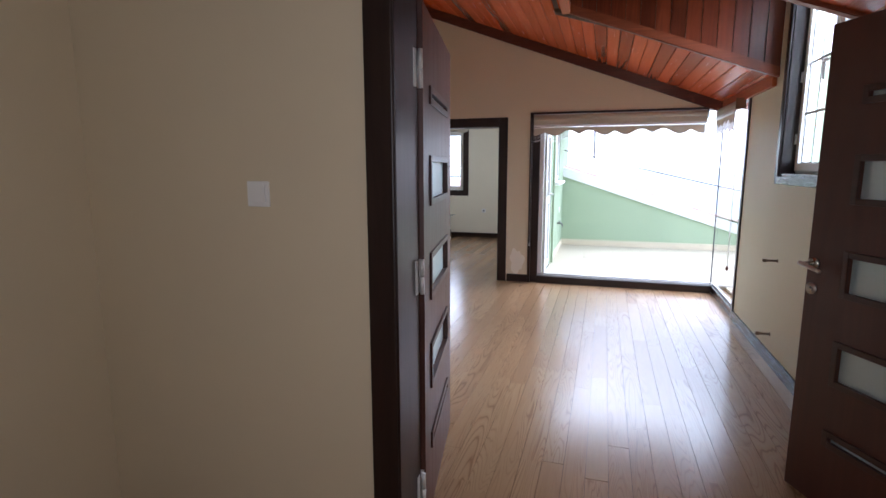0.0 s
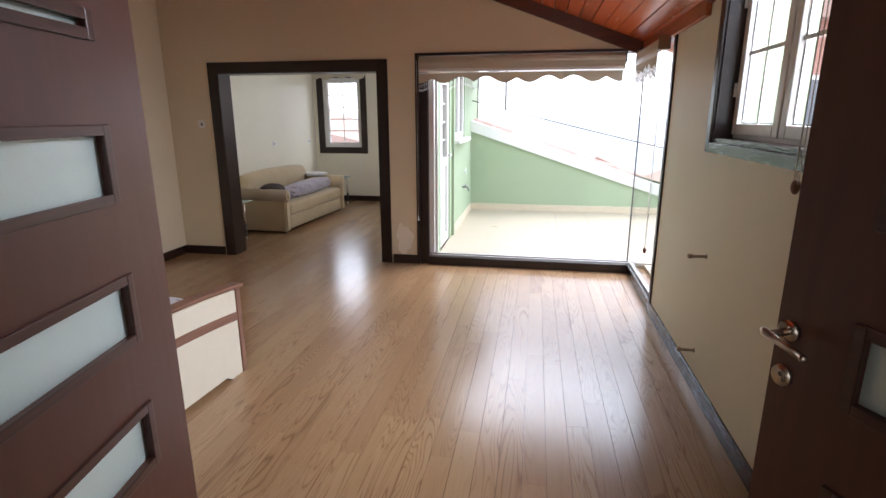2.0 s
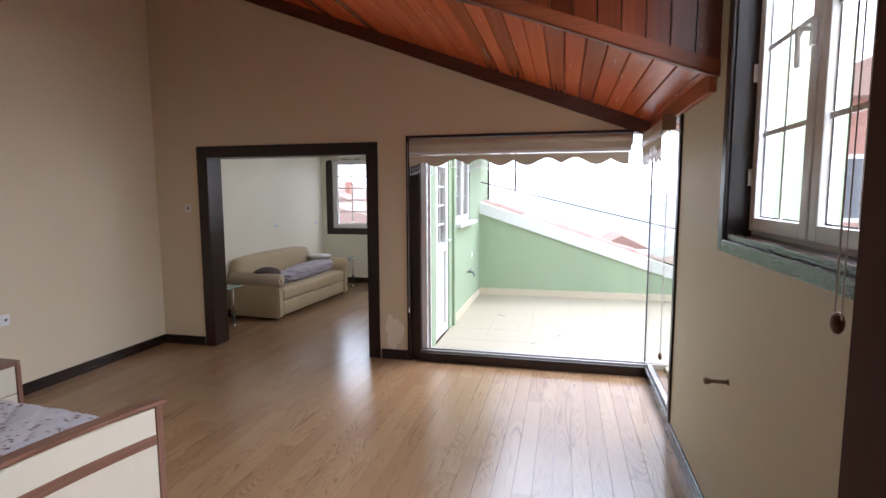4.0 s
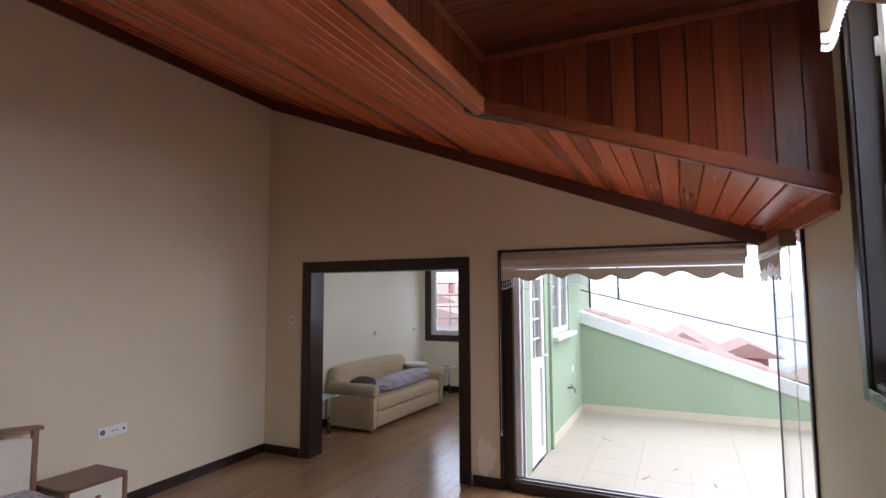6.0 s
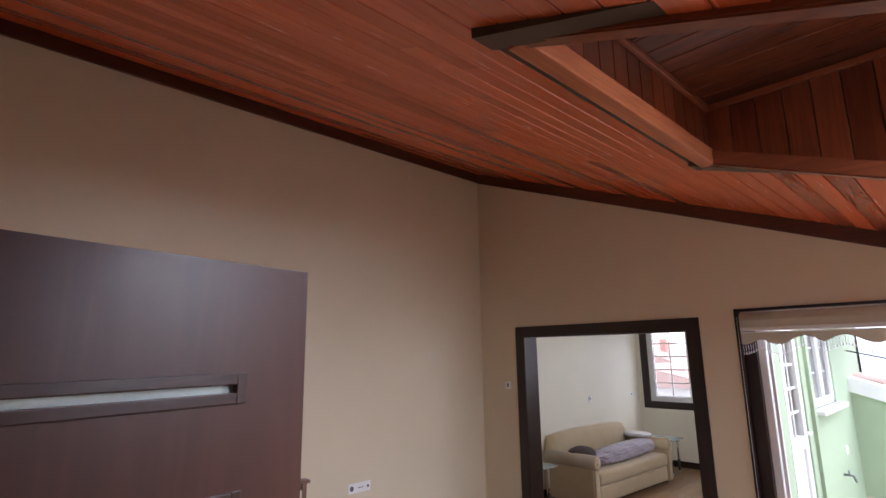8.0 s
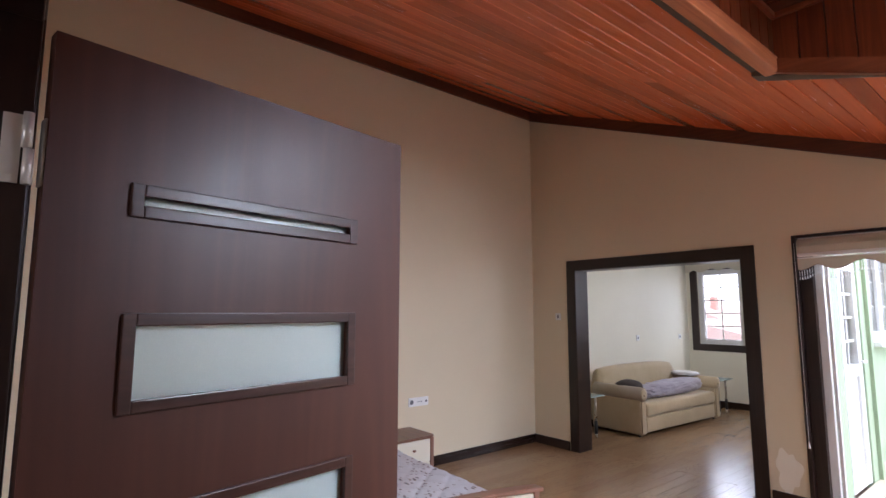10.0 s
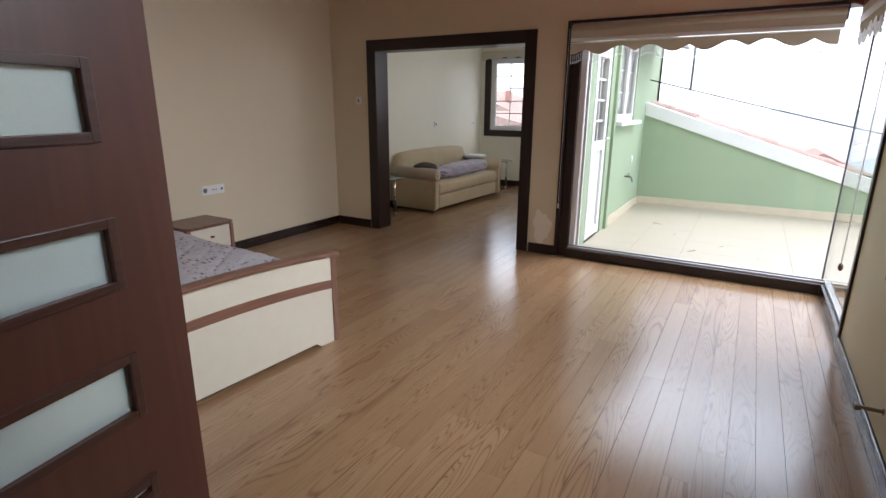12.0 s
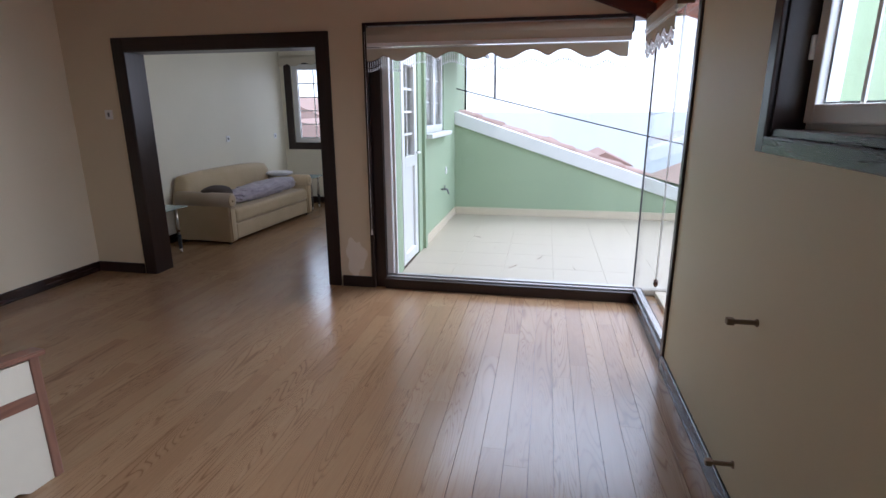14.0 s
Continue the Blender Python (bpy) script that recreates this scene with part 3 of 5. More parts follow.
def corner_glazing():
    h = thing("window_1", "frameless corner glazing in a dark wenge frame, onto the terrace", "window", kind="structure")
    y0, y1 = YB - 0.012, YB2
    # dark frame of the back part
    box("frame_post", (GX0, y0, 0), (GX0 + 0.03, y1, GZ), TRIM, h, 0.003)
    box("frame_post", (GX0 + 0.03, YB + 0.03, 0.0), (GX0 + 0.118, y1, GZ), TRIM, h, 0.003)
    box("frame_head", (GX0 + 0.03, y0, GZ - 0.022), (XR, y1, GZ), TRIMX, h, 0.003)
    box("frame_sill", (GX0 + 0.118, y0, 0), (XR - 0.004, y1 - 0.06, 0.085), TRIMX, h, 0.004)
    box("sill_track", (GX0 + 0.118, y1 - 0.12, 0.085), (XR + 0.02, y1 - 0.07, 0.105), TRACK, h, 0.003, "grey sill track")
    box("white_post", (GX0 + 0.118, y1 - 0.12, 0.105), (GX0 + 0.17, y1 - 0.07, GZ - 0.022), PVC, h, 0.003, "white side track")
    box("white_post", (GX0 + 0.182, y1 - 0.11, 0.105), (GX0 + 0.204, y1 - 0.08, GZ - 0.022), PVC, h, 0.003, "white side track")
    pane("glass_pane", (GX0 + 0.204, y1 - 0.10, 0.105), (XR + 0.007, y1 - 0.092, GZ - 0.022), h)
    box("sill_track", (GX0 + 0.118, y1 - 0.165, 0.085), (XR + 0.02, y1 - 0.14, 0.097), TRACK, h, 0.003, "slim grey sill track")
    # side part
    box("side_post", (XR - 0.014, RY - 0.03, 0), (XR + 0.08, RY + 0.022, GZ), TRIM, h, 0.003)
    box("side_head", (XR - 0.010, RY + 0.022, GZ - 0.03), (XR + 0.08, YB - 0.013, GZ), TRIMY, h, 0.003)
    box("side_sill", (XR - 0.004, RY + 0.022, 0), (XR + 0.08, YB2 - 0.06, 0.085), TRIMY, h, 0.004)
    box("sill_track", (XR + 0.022, RY + 0.022, 0.085), (XR + 0.06, YB2 - 0.13, 0.105), TRACK, h, 0.003, "grey sill track")
    pane("glass_pane", (XR + 0.020, RY + 0.022, 0.105), (XR + 0.028, YB2 - 0.102, GZ - 0.03), h)
    box("corner_seal", (XR + 0.007, YB2 - 0.104, 0.105), (XR + 0.019, YB2 - 0.09, GZ - 0.03), GASKET, h, 0, "thin dark corner seal")
    return h


corner_glazing()


def sash(h, u0, u1, z0, z1, at, cols, rows, axis="y", frame_w=0.058, depth=0.06, name="sash"):
    """A white casement with glazing bars, u along the wall's axis, at: its inner face across the wall (outwards is +)."""
    def P(u, d, z):
        return (at + d, u, z) if axis == "y" else (u, at + d, z)
    fr = part(name, bmesh.new(), PVC, h)
    bm = bmesh.new()
    for a, b, c, d in ((u0, u0 + frame_w, z0, z1), (u1 - frame_w, u1, z0, z1), (u0 + frame_w, u1 - frame_w, z0, z0 + frame_w), (u0 + frame_w, u1 - frame_w, z1 - frame_w, z1)):
        bm_box(bm, P(a, 0, c), P(b, depth, d), 0.006)
    bm.to_mesh(fr.data)
    bm.free()
    iu0, iu1, iz0, iz1 = u0 + frame_w, u1 - frame_w, z0 + frame_w, z1 - frame_w
    g = pane("pane", P(iu0, depth * 0.45, iz0), P(iu1, depth * 0.45 + 0.006, iz1), fr)
    for k in range(1, cols):
        u = iu0 + (iu1 - iu0) * k / cols
        box("glazing_bar", P(u - 0.009, depth * 0.30, iz0), P(u + 0.009, depth * 0.40, iz1), PVC, fr)
    for k in range(1, rows):
        z = iz0 + (iz1 - iz0) * k / rows
        box("glazing_bar", P(iu0, depth * 0.28, z - 0.009), P(iu1, depth * 0.39, z + 0.009), PVC, fr)
    for a, b, c, d in ((iu0 - 0.001, iu0 + 0.006, iz0, iz1), (iu1 - 0.006, iu1 + 0.001, iz0, iz1), (iu0, iu1, iz0 - 0.001, iz0 + 0.006), (iu0, iu1, iz1 - 0.006, iz1 + 0.001)):
        box("gasket", P(a, depth * 0.41, c), P(b, depth * 0.44, d), GASKET, fr)
    return fr


def dormer_window():
    h = thing("window_2", "white two-sash dormer window in a deep dark wenge reveal", "window", kind="structure")
    w = 0.065
    # reveal lining and casing
    d1 = XR + 0.10
    box("reveal", (XR - 0.012, WY1 - 0.012, WZ0), (d1, WY1 + 0.012, WZ1), TRIM, h, 0.002)
    box("reveal", (XR - 0.012, WY0 - 0.012, WZ0), (d1, WY0 + 0.012, WZ1), TRIM, h, 0.002)
    box("reveal_sill", (XR - 0.012, WY0 + 0.012, WZ0 - 0.012), (d1, WY1 - 0.012, WZ0 + 0.012), TRIMY, h, 0.002)
    box("casing", (XR - 0.028, WY1, WZ0 - w), (XR, WY1 + w, DZ - 0.03), TRIM, h, 0.005)
    box("casing", (XR - 0.028, WY0 - 0.05, WZ0 - w), (XR, WY0, DZ - 0.03), TRIM, h, 0.005)
    box("casing_sill", (XR - 0.030, WY0, WZ0 - w), (XR, WY1, WZ0 - 0.012), TRIMY, h, 0.005)
    ym = (WY0 + WY1) / 2
    o = XR + 0.085
    bm = bmesh.new()
    for a, b, c, d in ((WY0, WY0 + 0.045, WZ0, WZ1), (WY1 - 0.045, WY1, WZ0, WZ1), (WY0 + 0.045, WY1 - 0.045, WZ0, WZ0 + 0.045), (WY0 + 0.045, WY1 - 0.045, WZ1 - 0.045, WZ1)):
        bm_box(bm, (o, a, c), (o + 0.07, b, d), 0.004)
    part("outer_frame", bm, PVC, h)
    s1 = sash(h, ym, WY1 - 0.03, WZ0 + 0.03, WZ1 - 0.03, o - 0.018, 2, 4)
    sash(h, WY0 + 0.03, ym - 0.004, WZ0 + 0.03, WZ1 - 0.03, o - 0.014, 2, 4)
    # handle
    hb = box("handle_plate", (o - 0.03, ym + 0.016, 2.06), (o - 0.018, ym + 0.044, 2.14), PVC, h, 0.004, "white window handle")
    bm = bmesh.new()
    bm_tube(bm, (o - 0.06, ym + 0.03, 2.115), (o - 0.028, ym + 0.03, 2.115), 0.009)
    bm_tube(bm, (o - 0.058, ym + 0.03, 2.12), (o - 0.058, ym + 0.05, 2.105), 0.010)
    bm_tube(bm, (o - 0.058, ym + 0.05, 2.108), (o - 0.055, ym + 0.058, 2.0), 0.010, 12, 0.008)
    part("lever", bm, PVC, hb, "white curved lever", True)
    for z in (1.62, 2.05, 2.6):
        tube("hinge", (o - 0.022, WY1 - 0.028, z), (o - 0.022, WY1 - 0.028, z + 0.07), 0.009, PVC, h)
    return h


dormer_window()


def sitting_window():
    h = thing("window_3", "white barred casement window in a dark wenge casing", "window", kind="structure")
    w = 0.10
    y0, y1 = SY - 0.016, SY + 0.02
    box("casing", (SWX0 - w, y0, SWZ0 - w), (SWX0 + 0.01, y1, SWZ1 + w), TRIM, h, 0.004)
    box("casing", (SWX1 - 0.01, y0, SWZ0 - w), (SWX1 + w, y1, SWZ1 + w), TRIM, h, 0.004)
    box("casing_sill", (SWX0 + 0.01, y0, SWZ0 - w), (SWX1 - 0.01, y1, SWZ0 + 0.01), TRIMX, h, 0.004)
    box("casing_head", (SWX0 + 0.01, y0, SWZ1 - 0.01), (SWX1 - 0.01, y1, SWZ1 + w), TRIMX, h, 0.004)
    bm = bmesh.new()
    for a, b, c, d in ((SWX0, SWX0 + 0.05, SWZ0, SWZ1), (SWX1 - 0.05, SWX1, SWZ0, SWZ1), (SWX0 + 0.05, SWX1 - 0.05, SWZ0, SWZ0 + 0.05), (SWX0 + 0.05, SWX1 - 0.05, SWZ1 - 0.05, SWZ1)):
        bm_box(bm, (a, SY + 0.06, c), (b, SY + 0.12, d), 0.004)
    part("outer_frame", bm, PVC, h)
    sash(h, SWX0 + 0.03, SWX1 - 0.03, SWZ0 + 0.03, SWZ1 - 0.03, SY + 0.05, 2, 5, "x")
    return h


sitting_window()


def terrace_door():
    h = thing("door_2", "white half-glazed terrace door, closed, in the green wall", "door", kind="structure")
    x = TX - 0.06
    bm = bmesh.new()
    for a, b, c, d in ((TDY0, TDY0 + 0.06, TZ, TDZ), (TDY1 - 0.06, TDY1, TZ, TDZ), (TDY0 + 0.06, TDY1 - 0.06, TDZ - 0.06, TDZ)):
        bm_box(bm, (x - 0.05, a, c), (x + 0.045, b, d), 0.004)
    part("door_frame", bm, PVC, h)
    bm = bmesh.new()
    u0, u1, z0, z1 = TDY0 + 0.05, TDY1 - 0.05, TZ + 0.02, TDZ - 0.05
    for a, b, c, d in ((u0, u0 + 0.09, z0, z1), (u1 - 0.09, u1, z0, z1), (u0 + 0.09, u1 - 0.09, z0, z0 + 0.09), (u0 + 0.09, u1 - 0.09, z1 - 0.09, z1), (u0 + 0.09, u1 - 0.09, 0.96, 1.06)):
        bm_box(bm, (x - 0.02, a, c), (x + 0.055, b, d), 0.006)
    bm_box(bm, (x, u0 + 0.08, z0 + 0.08), (x + 0.03, u1 - 0.08, 0.97), 0.004)
    lf = part("door_leaf", bm, PVC, h)
    pane("pane", (x + 0.012, u0 + 0.09, 1.06), (x + 0.018, u1 - 0.09, z1 - 0.09), lf)
    box("glazing_bar", (x + 0.02, (u0 + u1) / 2 - 0.01, 1.06), (x + 0.03, (u0 + u1) / 2 + 0.01, z1 - 0.09), PVC, lf)
    for k in (1, 2, 3):
        z = 1.06 + (z1 - 0.09 - 1.06) * k / 4
        box("glazing_bar", (x + 0.021, u0 + 0.09, z - 0.01), (x + 0.031, u1 - 0.09, z + 0.01), PVC, lf)
    bm = bm_tube(bmesh.new(), (x + 0.055, u1 - 0.045, 1.08), (x + 0.10, u1 - 0.045, 1.08), 0.01)
    bm_tube(bm, (x + 0.095, u1 - 0.045, 1.08), (x + 0.095, u1 - 0.15, 1.08), 0.009)
    part("door_handle", bm, PVC, lf, "white lever handle", True)
    return h


terrace_door()


def terrace_window():
    h = thing("window_4", "white barred window with a white sill in the green wall", "window", kind="structure")
    x = TX - 0.04
    bm = bmesh.new()
    for a, b, c, d in ((TWY0, TWY0 + 0.05, TWZ0, TWZ1), (TWY1 - 0.05, TWY1, TWZ0, TWZ1), (TWY0 + 0.05, TWY1 - 0.05, TWZ0, TWZ0 + 0.05), (TWY0 + 0.05, TWY1 - 0.05, TWZ1 - 0.05, TWZ1)):
        bm_box(bm, (x - 0.06, a, c), (x + 0.02, b, d), 0.004)
    part("outer_frame", bm, PVC, h)
    ym = (TWY0 + TWY1) / 2
    sash(h, TWY0 + 0.03, ym, TWZ0 + 0.03, TWZ1 - 0.03, x - 0.03, 1, 3, "y", 0.05)
    sash(h, ym + 0.003, TWY1 - 0.03, TWZ0 + 0.03, TWZ1 - 0.03, x - 0.03, 1, 3, "y", 0.05)
    box("window_sill", (TX - 0.02, TWY0 - 0.07, TWZ0 - 0.045), (TX + 0.09, TWY1 + 0.07, TWZ0), FASCIA, h, 0.006)
    return h


terrace_window()

# ---- double doors ----


def door_leaf(name, mirror, label, w1):
    """A leaf in local space: hinge at the origin, the leaf along +x, its panelled face towards -y times mirror."""
    h = thing(name, label, "door", "double doors", "structure")
    w0, z0, z1, t = 0.05, 0.012, 2.036, 0.038
    gx0, gx1 = 0.214, 0.756
    bands = [(0.312, 0.340, True), (0.580, 0.730, False), (0.957, 1.105, False), (1.336, 1.488, False), (1.724, 1.750, True)]
    s = -mirror
    yf, yb = (0.0, s * -t)                       # front and back faces
    bm = bmesh.new()
    ys = (min(yf, yb), max(yf, yb))
    bm_box(bm, (w0, ys[0], z0), (gx0, ys[1], z1))
    bm_box(bm, (gx1, ys[0], z0), (w1, ys[1], z1))
    edges = [z0] + [v for b in bands for v in b[:2]] + [z1]
    for a, b in zip(edges[0::2], edges[1::2]):
        bm_box(bm, (gx0, ys[0] + 0.0001, a), (gx1, ys[1] - 0.0001, b))
    body = part("leaf", bm, DOORM, h)
    for a, b, slim in bands:
        mid = s * -t / 2
        box("glass_strip", (gx0, mid - 0.003, a), (gx1, mid + 0.003, b), FROST, body, 0, "frosted glass strip")
        for side, y in ((s, 0.0), (-s, s * -t)):
            bm = bmesh.new()
            f, p = 0.022, 0.009
            o = (min(y, y + side * p), max(y, y + side * p))
            i = (min(y - side * 0.012, y), max(y - side * 0.012, y))
            for xa, xb, za, zb in ((gx0 - f, gx0 + 0.004, a - f, b + f), (gx1 - 0.004, gx1 + f, a - f, b + f), (gx0 + 0.004, gx1 - 0.004, a - f, a + 0.004), (gx0 + 0.004, gx1 - 0.004, b - 0.004, b + f)):
                bm_box(bm, (xa, o[0], za), (xb, o[1], zb), 0.003)
            part("glazing_bead", bm, DOORF, body)
    for z in (0.15, 1.0, 1.738):
        bm = bm_tube(bmesh.new(), (0.026, s * -0.004, z), (0.026, s * -0.004, z + 0.064), 0.0085)
        bm_tube(bm, (0.022, s * -0.004, z + 0.066), (0.022, s * -0.004, z + 0.13), 0.0085)
        bm_box(bm, (0.046, s * -0.006, z + 0.002), (0.0505, s * -0.034, z + 0.128))
        part("hinge", bm, HINGEM, h, "shiny steel hinge", True)
    return h, body, s


left_leaf, body_l, s_l = door_leaf("door_leaf", 1.0, "dark mahogany door leaf with frosted glass strips, standing open", 0.955)
left_leaf.matrix_basis = pose(-0.350, 2.123, 0, 0, 0, 100.2)
right_leaf, body_r, s_r = door_leaf("door_leaf", -1.0, "dark mahogany door leaf with a lever handle, standing open", 0.95)
right_leaf.matrix_basis = pose(1.540, 2.123, 0, 0, 0, 115.2)
for leaf_ob, fx, side in ((left_leaf, OX0 + 0.03, 1), (right_leaf, OX1 - 0.03, -1)):
    for z in (0.15, 1.0, 1.738):
        bm = bm_box(bmesh.new(), (fx + side * 0.0005, 2.108, z + 0.002), (fx + side * 0.003, 2.136, z + 0.128))
        for k in (0.02, 0.05, 0.08, 0.11):
            bm_tube(bm, (fx + side * 0.003, 2.122, z + k), (fx + side * 0.0045, 2.122, z + k), 0.0045, 10)
        bm.transform(leaf_ob.matrix_basis.inverted())
        part("hinge_plate", bm, HINGEM, leaf_ob, "steel hinge plate with screws")
for face, y in ((s_r, 0.0), (-s_r, s_r * -0.038)):
    bm = bm_tube(bmesh.new(), (0.916, y, 1.052), (0.916, y + face * 0.009, 1.052), 0.026, 24)
    bm_tube(bm, (0.916, y + face * 0.009, 1.052), (0.916, y + face * 0.064, 1.052), 0.010, 14)
    hd = part("door_handle", bm, STEEL, body_r, "nickel lever handle on a round rose", True)
    bm = bm_tube(bmesh.new(), (0.926, y + face * 0.062, 1.054), (0.823, y + face * 0.068, 1.037), 0.010, 14, 0.008)
    bm_ball(bm, (0.823, y + face * 0.068, 1.037), 0.009)
    bm_ball(bm, (0.926, y + face * 0.062, 1.054), 0.0105)
    part("lever", bm, STEEL, body_r, "nickel lever", True)
    bm = bm_tube(bmesh.new(), (0.916, y, 0.942), (0.916, y + face * 0.007, 0.942), 0.025, 24)
    part("escutcheon", bm, STEEL, body_r, "round nickel key rose", True)
    bm = bm_tube(bmesh.new(), (0.916, y + face * 0.0065, 0.946), (0.916, y + face * 0.008, 0.946), 0.006, 12)
    bm_box(bm, (0.905, y + face * 0.0065, 0.929), (0.911, y + face * 0.008, 0.946))
    part("keyhole", bm, DARKP, body_r, "dark keyhole")

# ---- blinds ----


def scallop(f, low, cusp, n):
    """Height of the valance's edge: round swings that meet in sharp points, up and down in turn."""
    h = f * n * 0.78 - 0.33
    k = math.floor(h)
    g = h - k if k % 2 == 0 else 1 - (h - k)
    return (low + cusp) / 2 + (cusp - low) / 2 * math.cos(math.pi * (0.33 + 2.34 * g))


def lobes(u0, u1, z_top, low, cusp, n):
    """Outline of a valance with a swung lower edge."""
    pts = [(u0, z_top), (u1, z_top)]
    k = n * 20
    for i in range(k + 1):
        f = 1 - i / k
        pts.append((u0 + (u1 - u0) * f, scallop(f, low, cusp, n)))
    return pts


def bead_fringe(u0, u1, low, cusp, n, at, axis, phase=0.0):
    bm = bmesh.new()
    count = int((u1 - u0) / 0.017)
    for i in range(count):
        f = (i + 0.5) / count
        u = u0 + (u1 - u0) * f
        z = scallop(f, low, cusp, n)
        for k, (ln, r) in enumerate(((0.014, 0.0034), (0.012, 0.0042), (0.014, 0.0034), (0.026, 0.0052))):
            z -= ln
            c = (u, at, z) if axis == "x" else (at, u, z)
            bmesh.ops.create_cone(bm, cap_ends=True, segments=5, radius1=r * (1.2 if k == 3 else 1), radius2=r * 0.5, depth=ln * 0.9, matrix=Matrix.Translation(c))
    return bm


def roller_blind(name, u0, u1, at, axis, inward, label, lob, low=1.834, cusp=1.895, rail=1.935):
    """A rolled blind: cassette, roll, bottom rail and a scalloped valance with a bead fringe."""
    h = thing(name, label, "roller blind")

    def bx(nm, ua, ub, da, db, za, zb, mat, bev=0.004, lab=""):
        lo, hi = ((ua, at + inward * da, za), (ub, at + inward * db, zb))
        if axis == "y":
            lo, hi = ((at + inward * da, ua, za), (at + inward * db, ub, zb))
        return box(nm, lo, hi, mat, h, bev, lab)

    z = GZ - 0.024
    bx("headrail", u0, u1, 0.0, 0.03, z - 0.016, z, PVC)
    c0 = (u0 + 0.012, at + inward * 0.045, z - 0.055)
    c1 = (u1 - 0.012, at + inward * 0.045, z - 0.055)
    if axis == "y":
        c0, c1 = [(p[1], p[0], p[2]) for p in (c0, c1)]
        c0, c1 = (at + inward * 0.045, u0 + 0.012, z - 0.055), (at + inward * 0.045, u1 - 0.012, z - 0.055)
    tube("fabric_roll", c0, c1, 0.043, BLINDM, h, "rolled cream fabric", 24)
    bx("flat_fabric", u0 + 0.012, u1 - 0.012, 0.080, 0.084, rail + 0.027, z - 0.055, BLINDM, 0)
    bx("bottom_rail", u0 + 0.012, u1 - 0.012, 0.074, 0.092, rail, rail + 0.03, PVC, 0.006)
    for u in (u0, u1 - 0.008):
        bx("end_bracket", u, u + 0.008, 0.0, 0.085, z - 0.10, z, DARKP if axis == "x" else PIPING, 0.002)
    v0, v1 = u0 + 0.012, u1 - 0.03
    y = at + inward * 0.082
    pts = lobes(v0, v1, rail - 0.012, low, cusp, lob)
    bx("valance_track", v0, v1, 0.078, 0.090, rail - 0.014, rail - 0.004, PVC, 0.002)
    axn = "y" if axis == "x" else "x"
    vb = part("valance", bm_prism(bmesh.new(), pts, axn, y, y + inward * 0.003), BLINDM, h, "scalloped cream valance")
    # piping along the scallops
    bm = bmesh.new()
    edge = pts[2:]
    for p, q in zip(edge, edge[1:]):
        a, b = ((p[0], y, p[1]), (q[0], y, q[1])) if axis == "x" else ((y, p[0], p[1]), (y, q[0], q[1]))
        bm_tube(bm, a, b, 0.0032, 5)
    part("piping", bm, PIPING, vb, "tan piping")
    fr = part("bead_fringe", bead_fringe(v0, v1, low, cusp, lob, y, axis), BEADM, vb, "fringe of clear glass beads")
    tagged(fr, kind="stuff")
    return h


roller_blind("roller_blind", GX0 + 0.035, 1.345, YB + 0.03, "x", -1, "cream rolled-up blind with scalloped valance and bead fringe", 6, 1.834, 1.895)
side_blind = roller_blind("roller_blind", RY + 0.08, 6.84, XR - 0.02, "y", -1, "short cream rolled-up blind with bead fringe on the side glazing", 4, 1.875, 1.92, 1.965)


def cord(name, x, y, z0, z1, weight, label):
    h = thing(name, label, "blind cord")
    tube("string", (x, y, z0), (x, y, z1), 0.0016, PAPER, h, "", 6)
    tube("string", (x, y + 0.03 if weight == "disc" else y, z0 + 0.01), (x, y + (0.03 if weight == "disc" else 0.0) + 0.0, z1), 0.0022, PAPER, h, "", 6) if weight == "disc" else None
    if weight == "disc":
        bm = bm_ball(bmesh.new(), (x, y + 0.015, z0), 0.026, (0.55, 0.7, 1.0))
        part("cord_weight", bm, BROWNK, h, "brown wooden cord weight", True)
    else:
        bm = bm_tube(bmesh.new(), (x, y, z0 - 0.03), (x, y, z0 + 0.02), 0.010, 12, 0.004)
        part("cord_weight", bm, PAPER, h, "white cord weight", True)
    return h


cord("blind_cord", XR - 0.040, RY + 0.175, 0.465, 2.02, "disc", "looped blind cord with a brown wooden weight")
cord("blind_cord", GX0 + 0.02, YB - 0.02, 0.50, 2.05, "drop", "white pull cord beside the glazing")
# blind over the dormer window
dw = thing("roller_blind", "white rolled blind with bead fringe over the dormer window", "roller blind")
tube("fabric_roll", (XR - 0.07, WY0 - 0.03, DZ - 0.10), (XR - 0.07, WY1 - 0.06, DZ - 0.10), 0.045, BLINDM, dw, "rolled white fabric", 24)
box("headrail", (XR - 0.10, WY0 - 0.03, DZ - 0.055), (XR - 0.03, WY1 - 0.06, DZ - 0.031), PVC, dw, 0.004)
vb = part("valance", bm_prism(bmesh.new(), lobes(WY0, WY1 - 0.08, DZ - 0.13, 2.66, 2.72, 3), "x", XR - 0.118, XR - 0.115), BLINDM, dw, "scalloped cream valance")
tagged(part("bead_fringe", bead_fringe(WY0, WY1 - 0.08, 2.66, 2.72, 3, XR - 0.117, "y"), BEADM, vb, "fringe of clear glass beads"), kind="stuff")
cord("blind_cord", XR - 0.10, 3.60, 1.30, 2.80, "disc", "looped blind cord with a brown wooden weight")
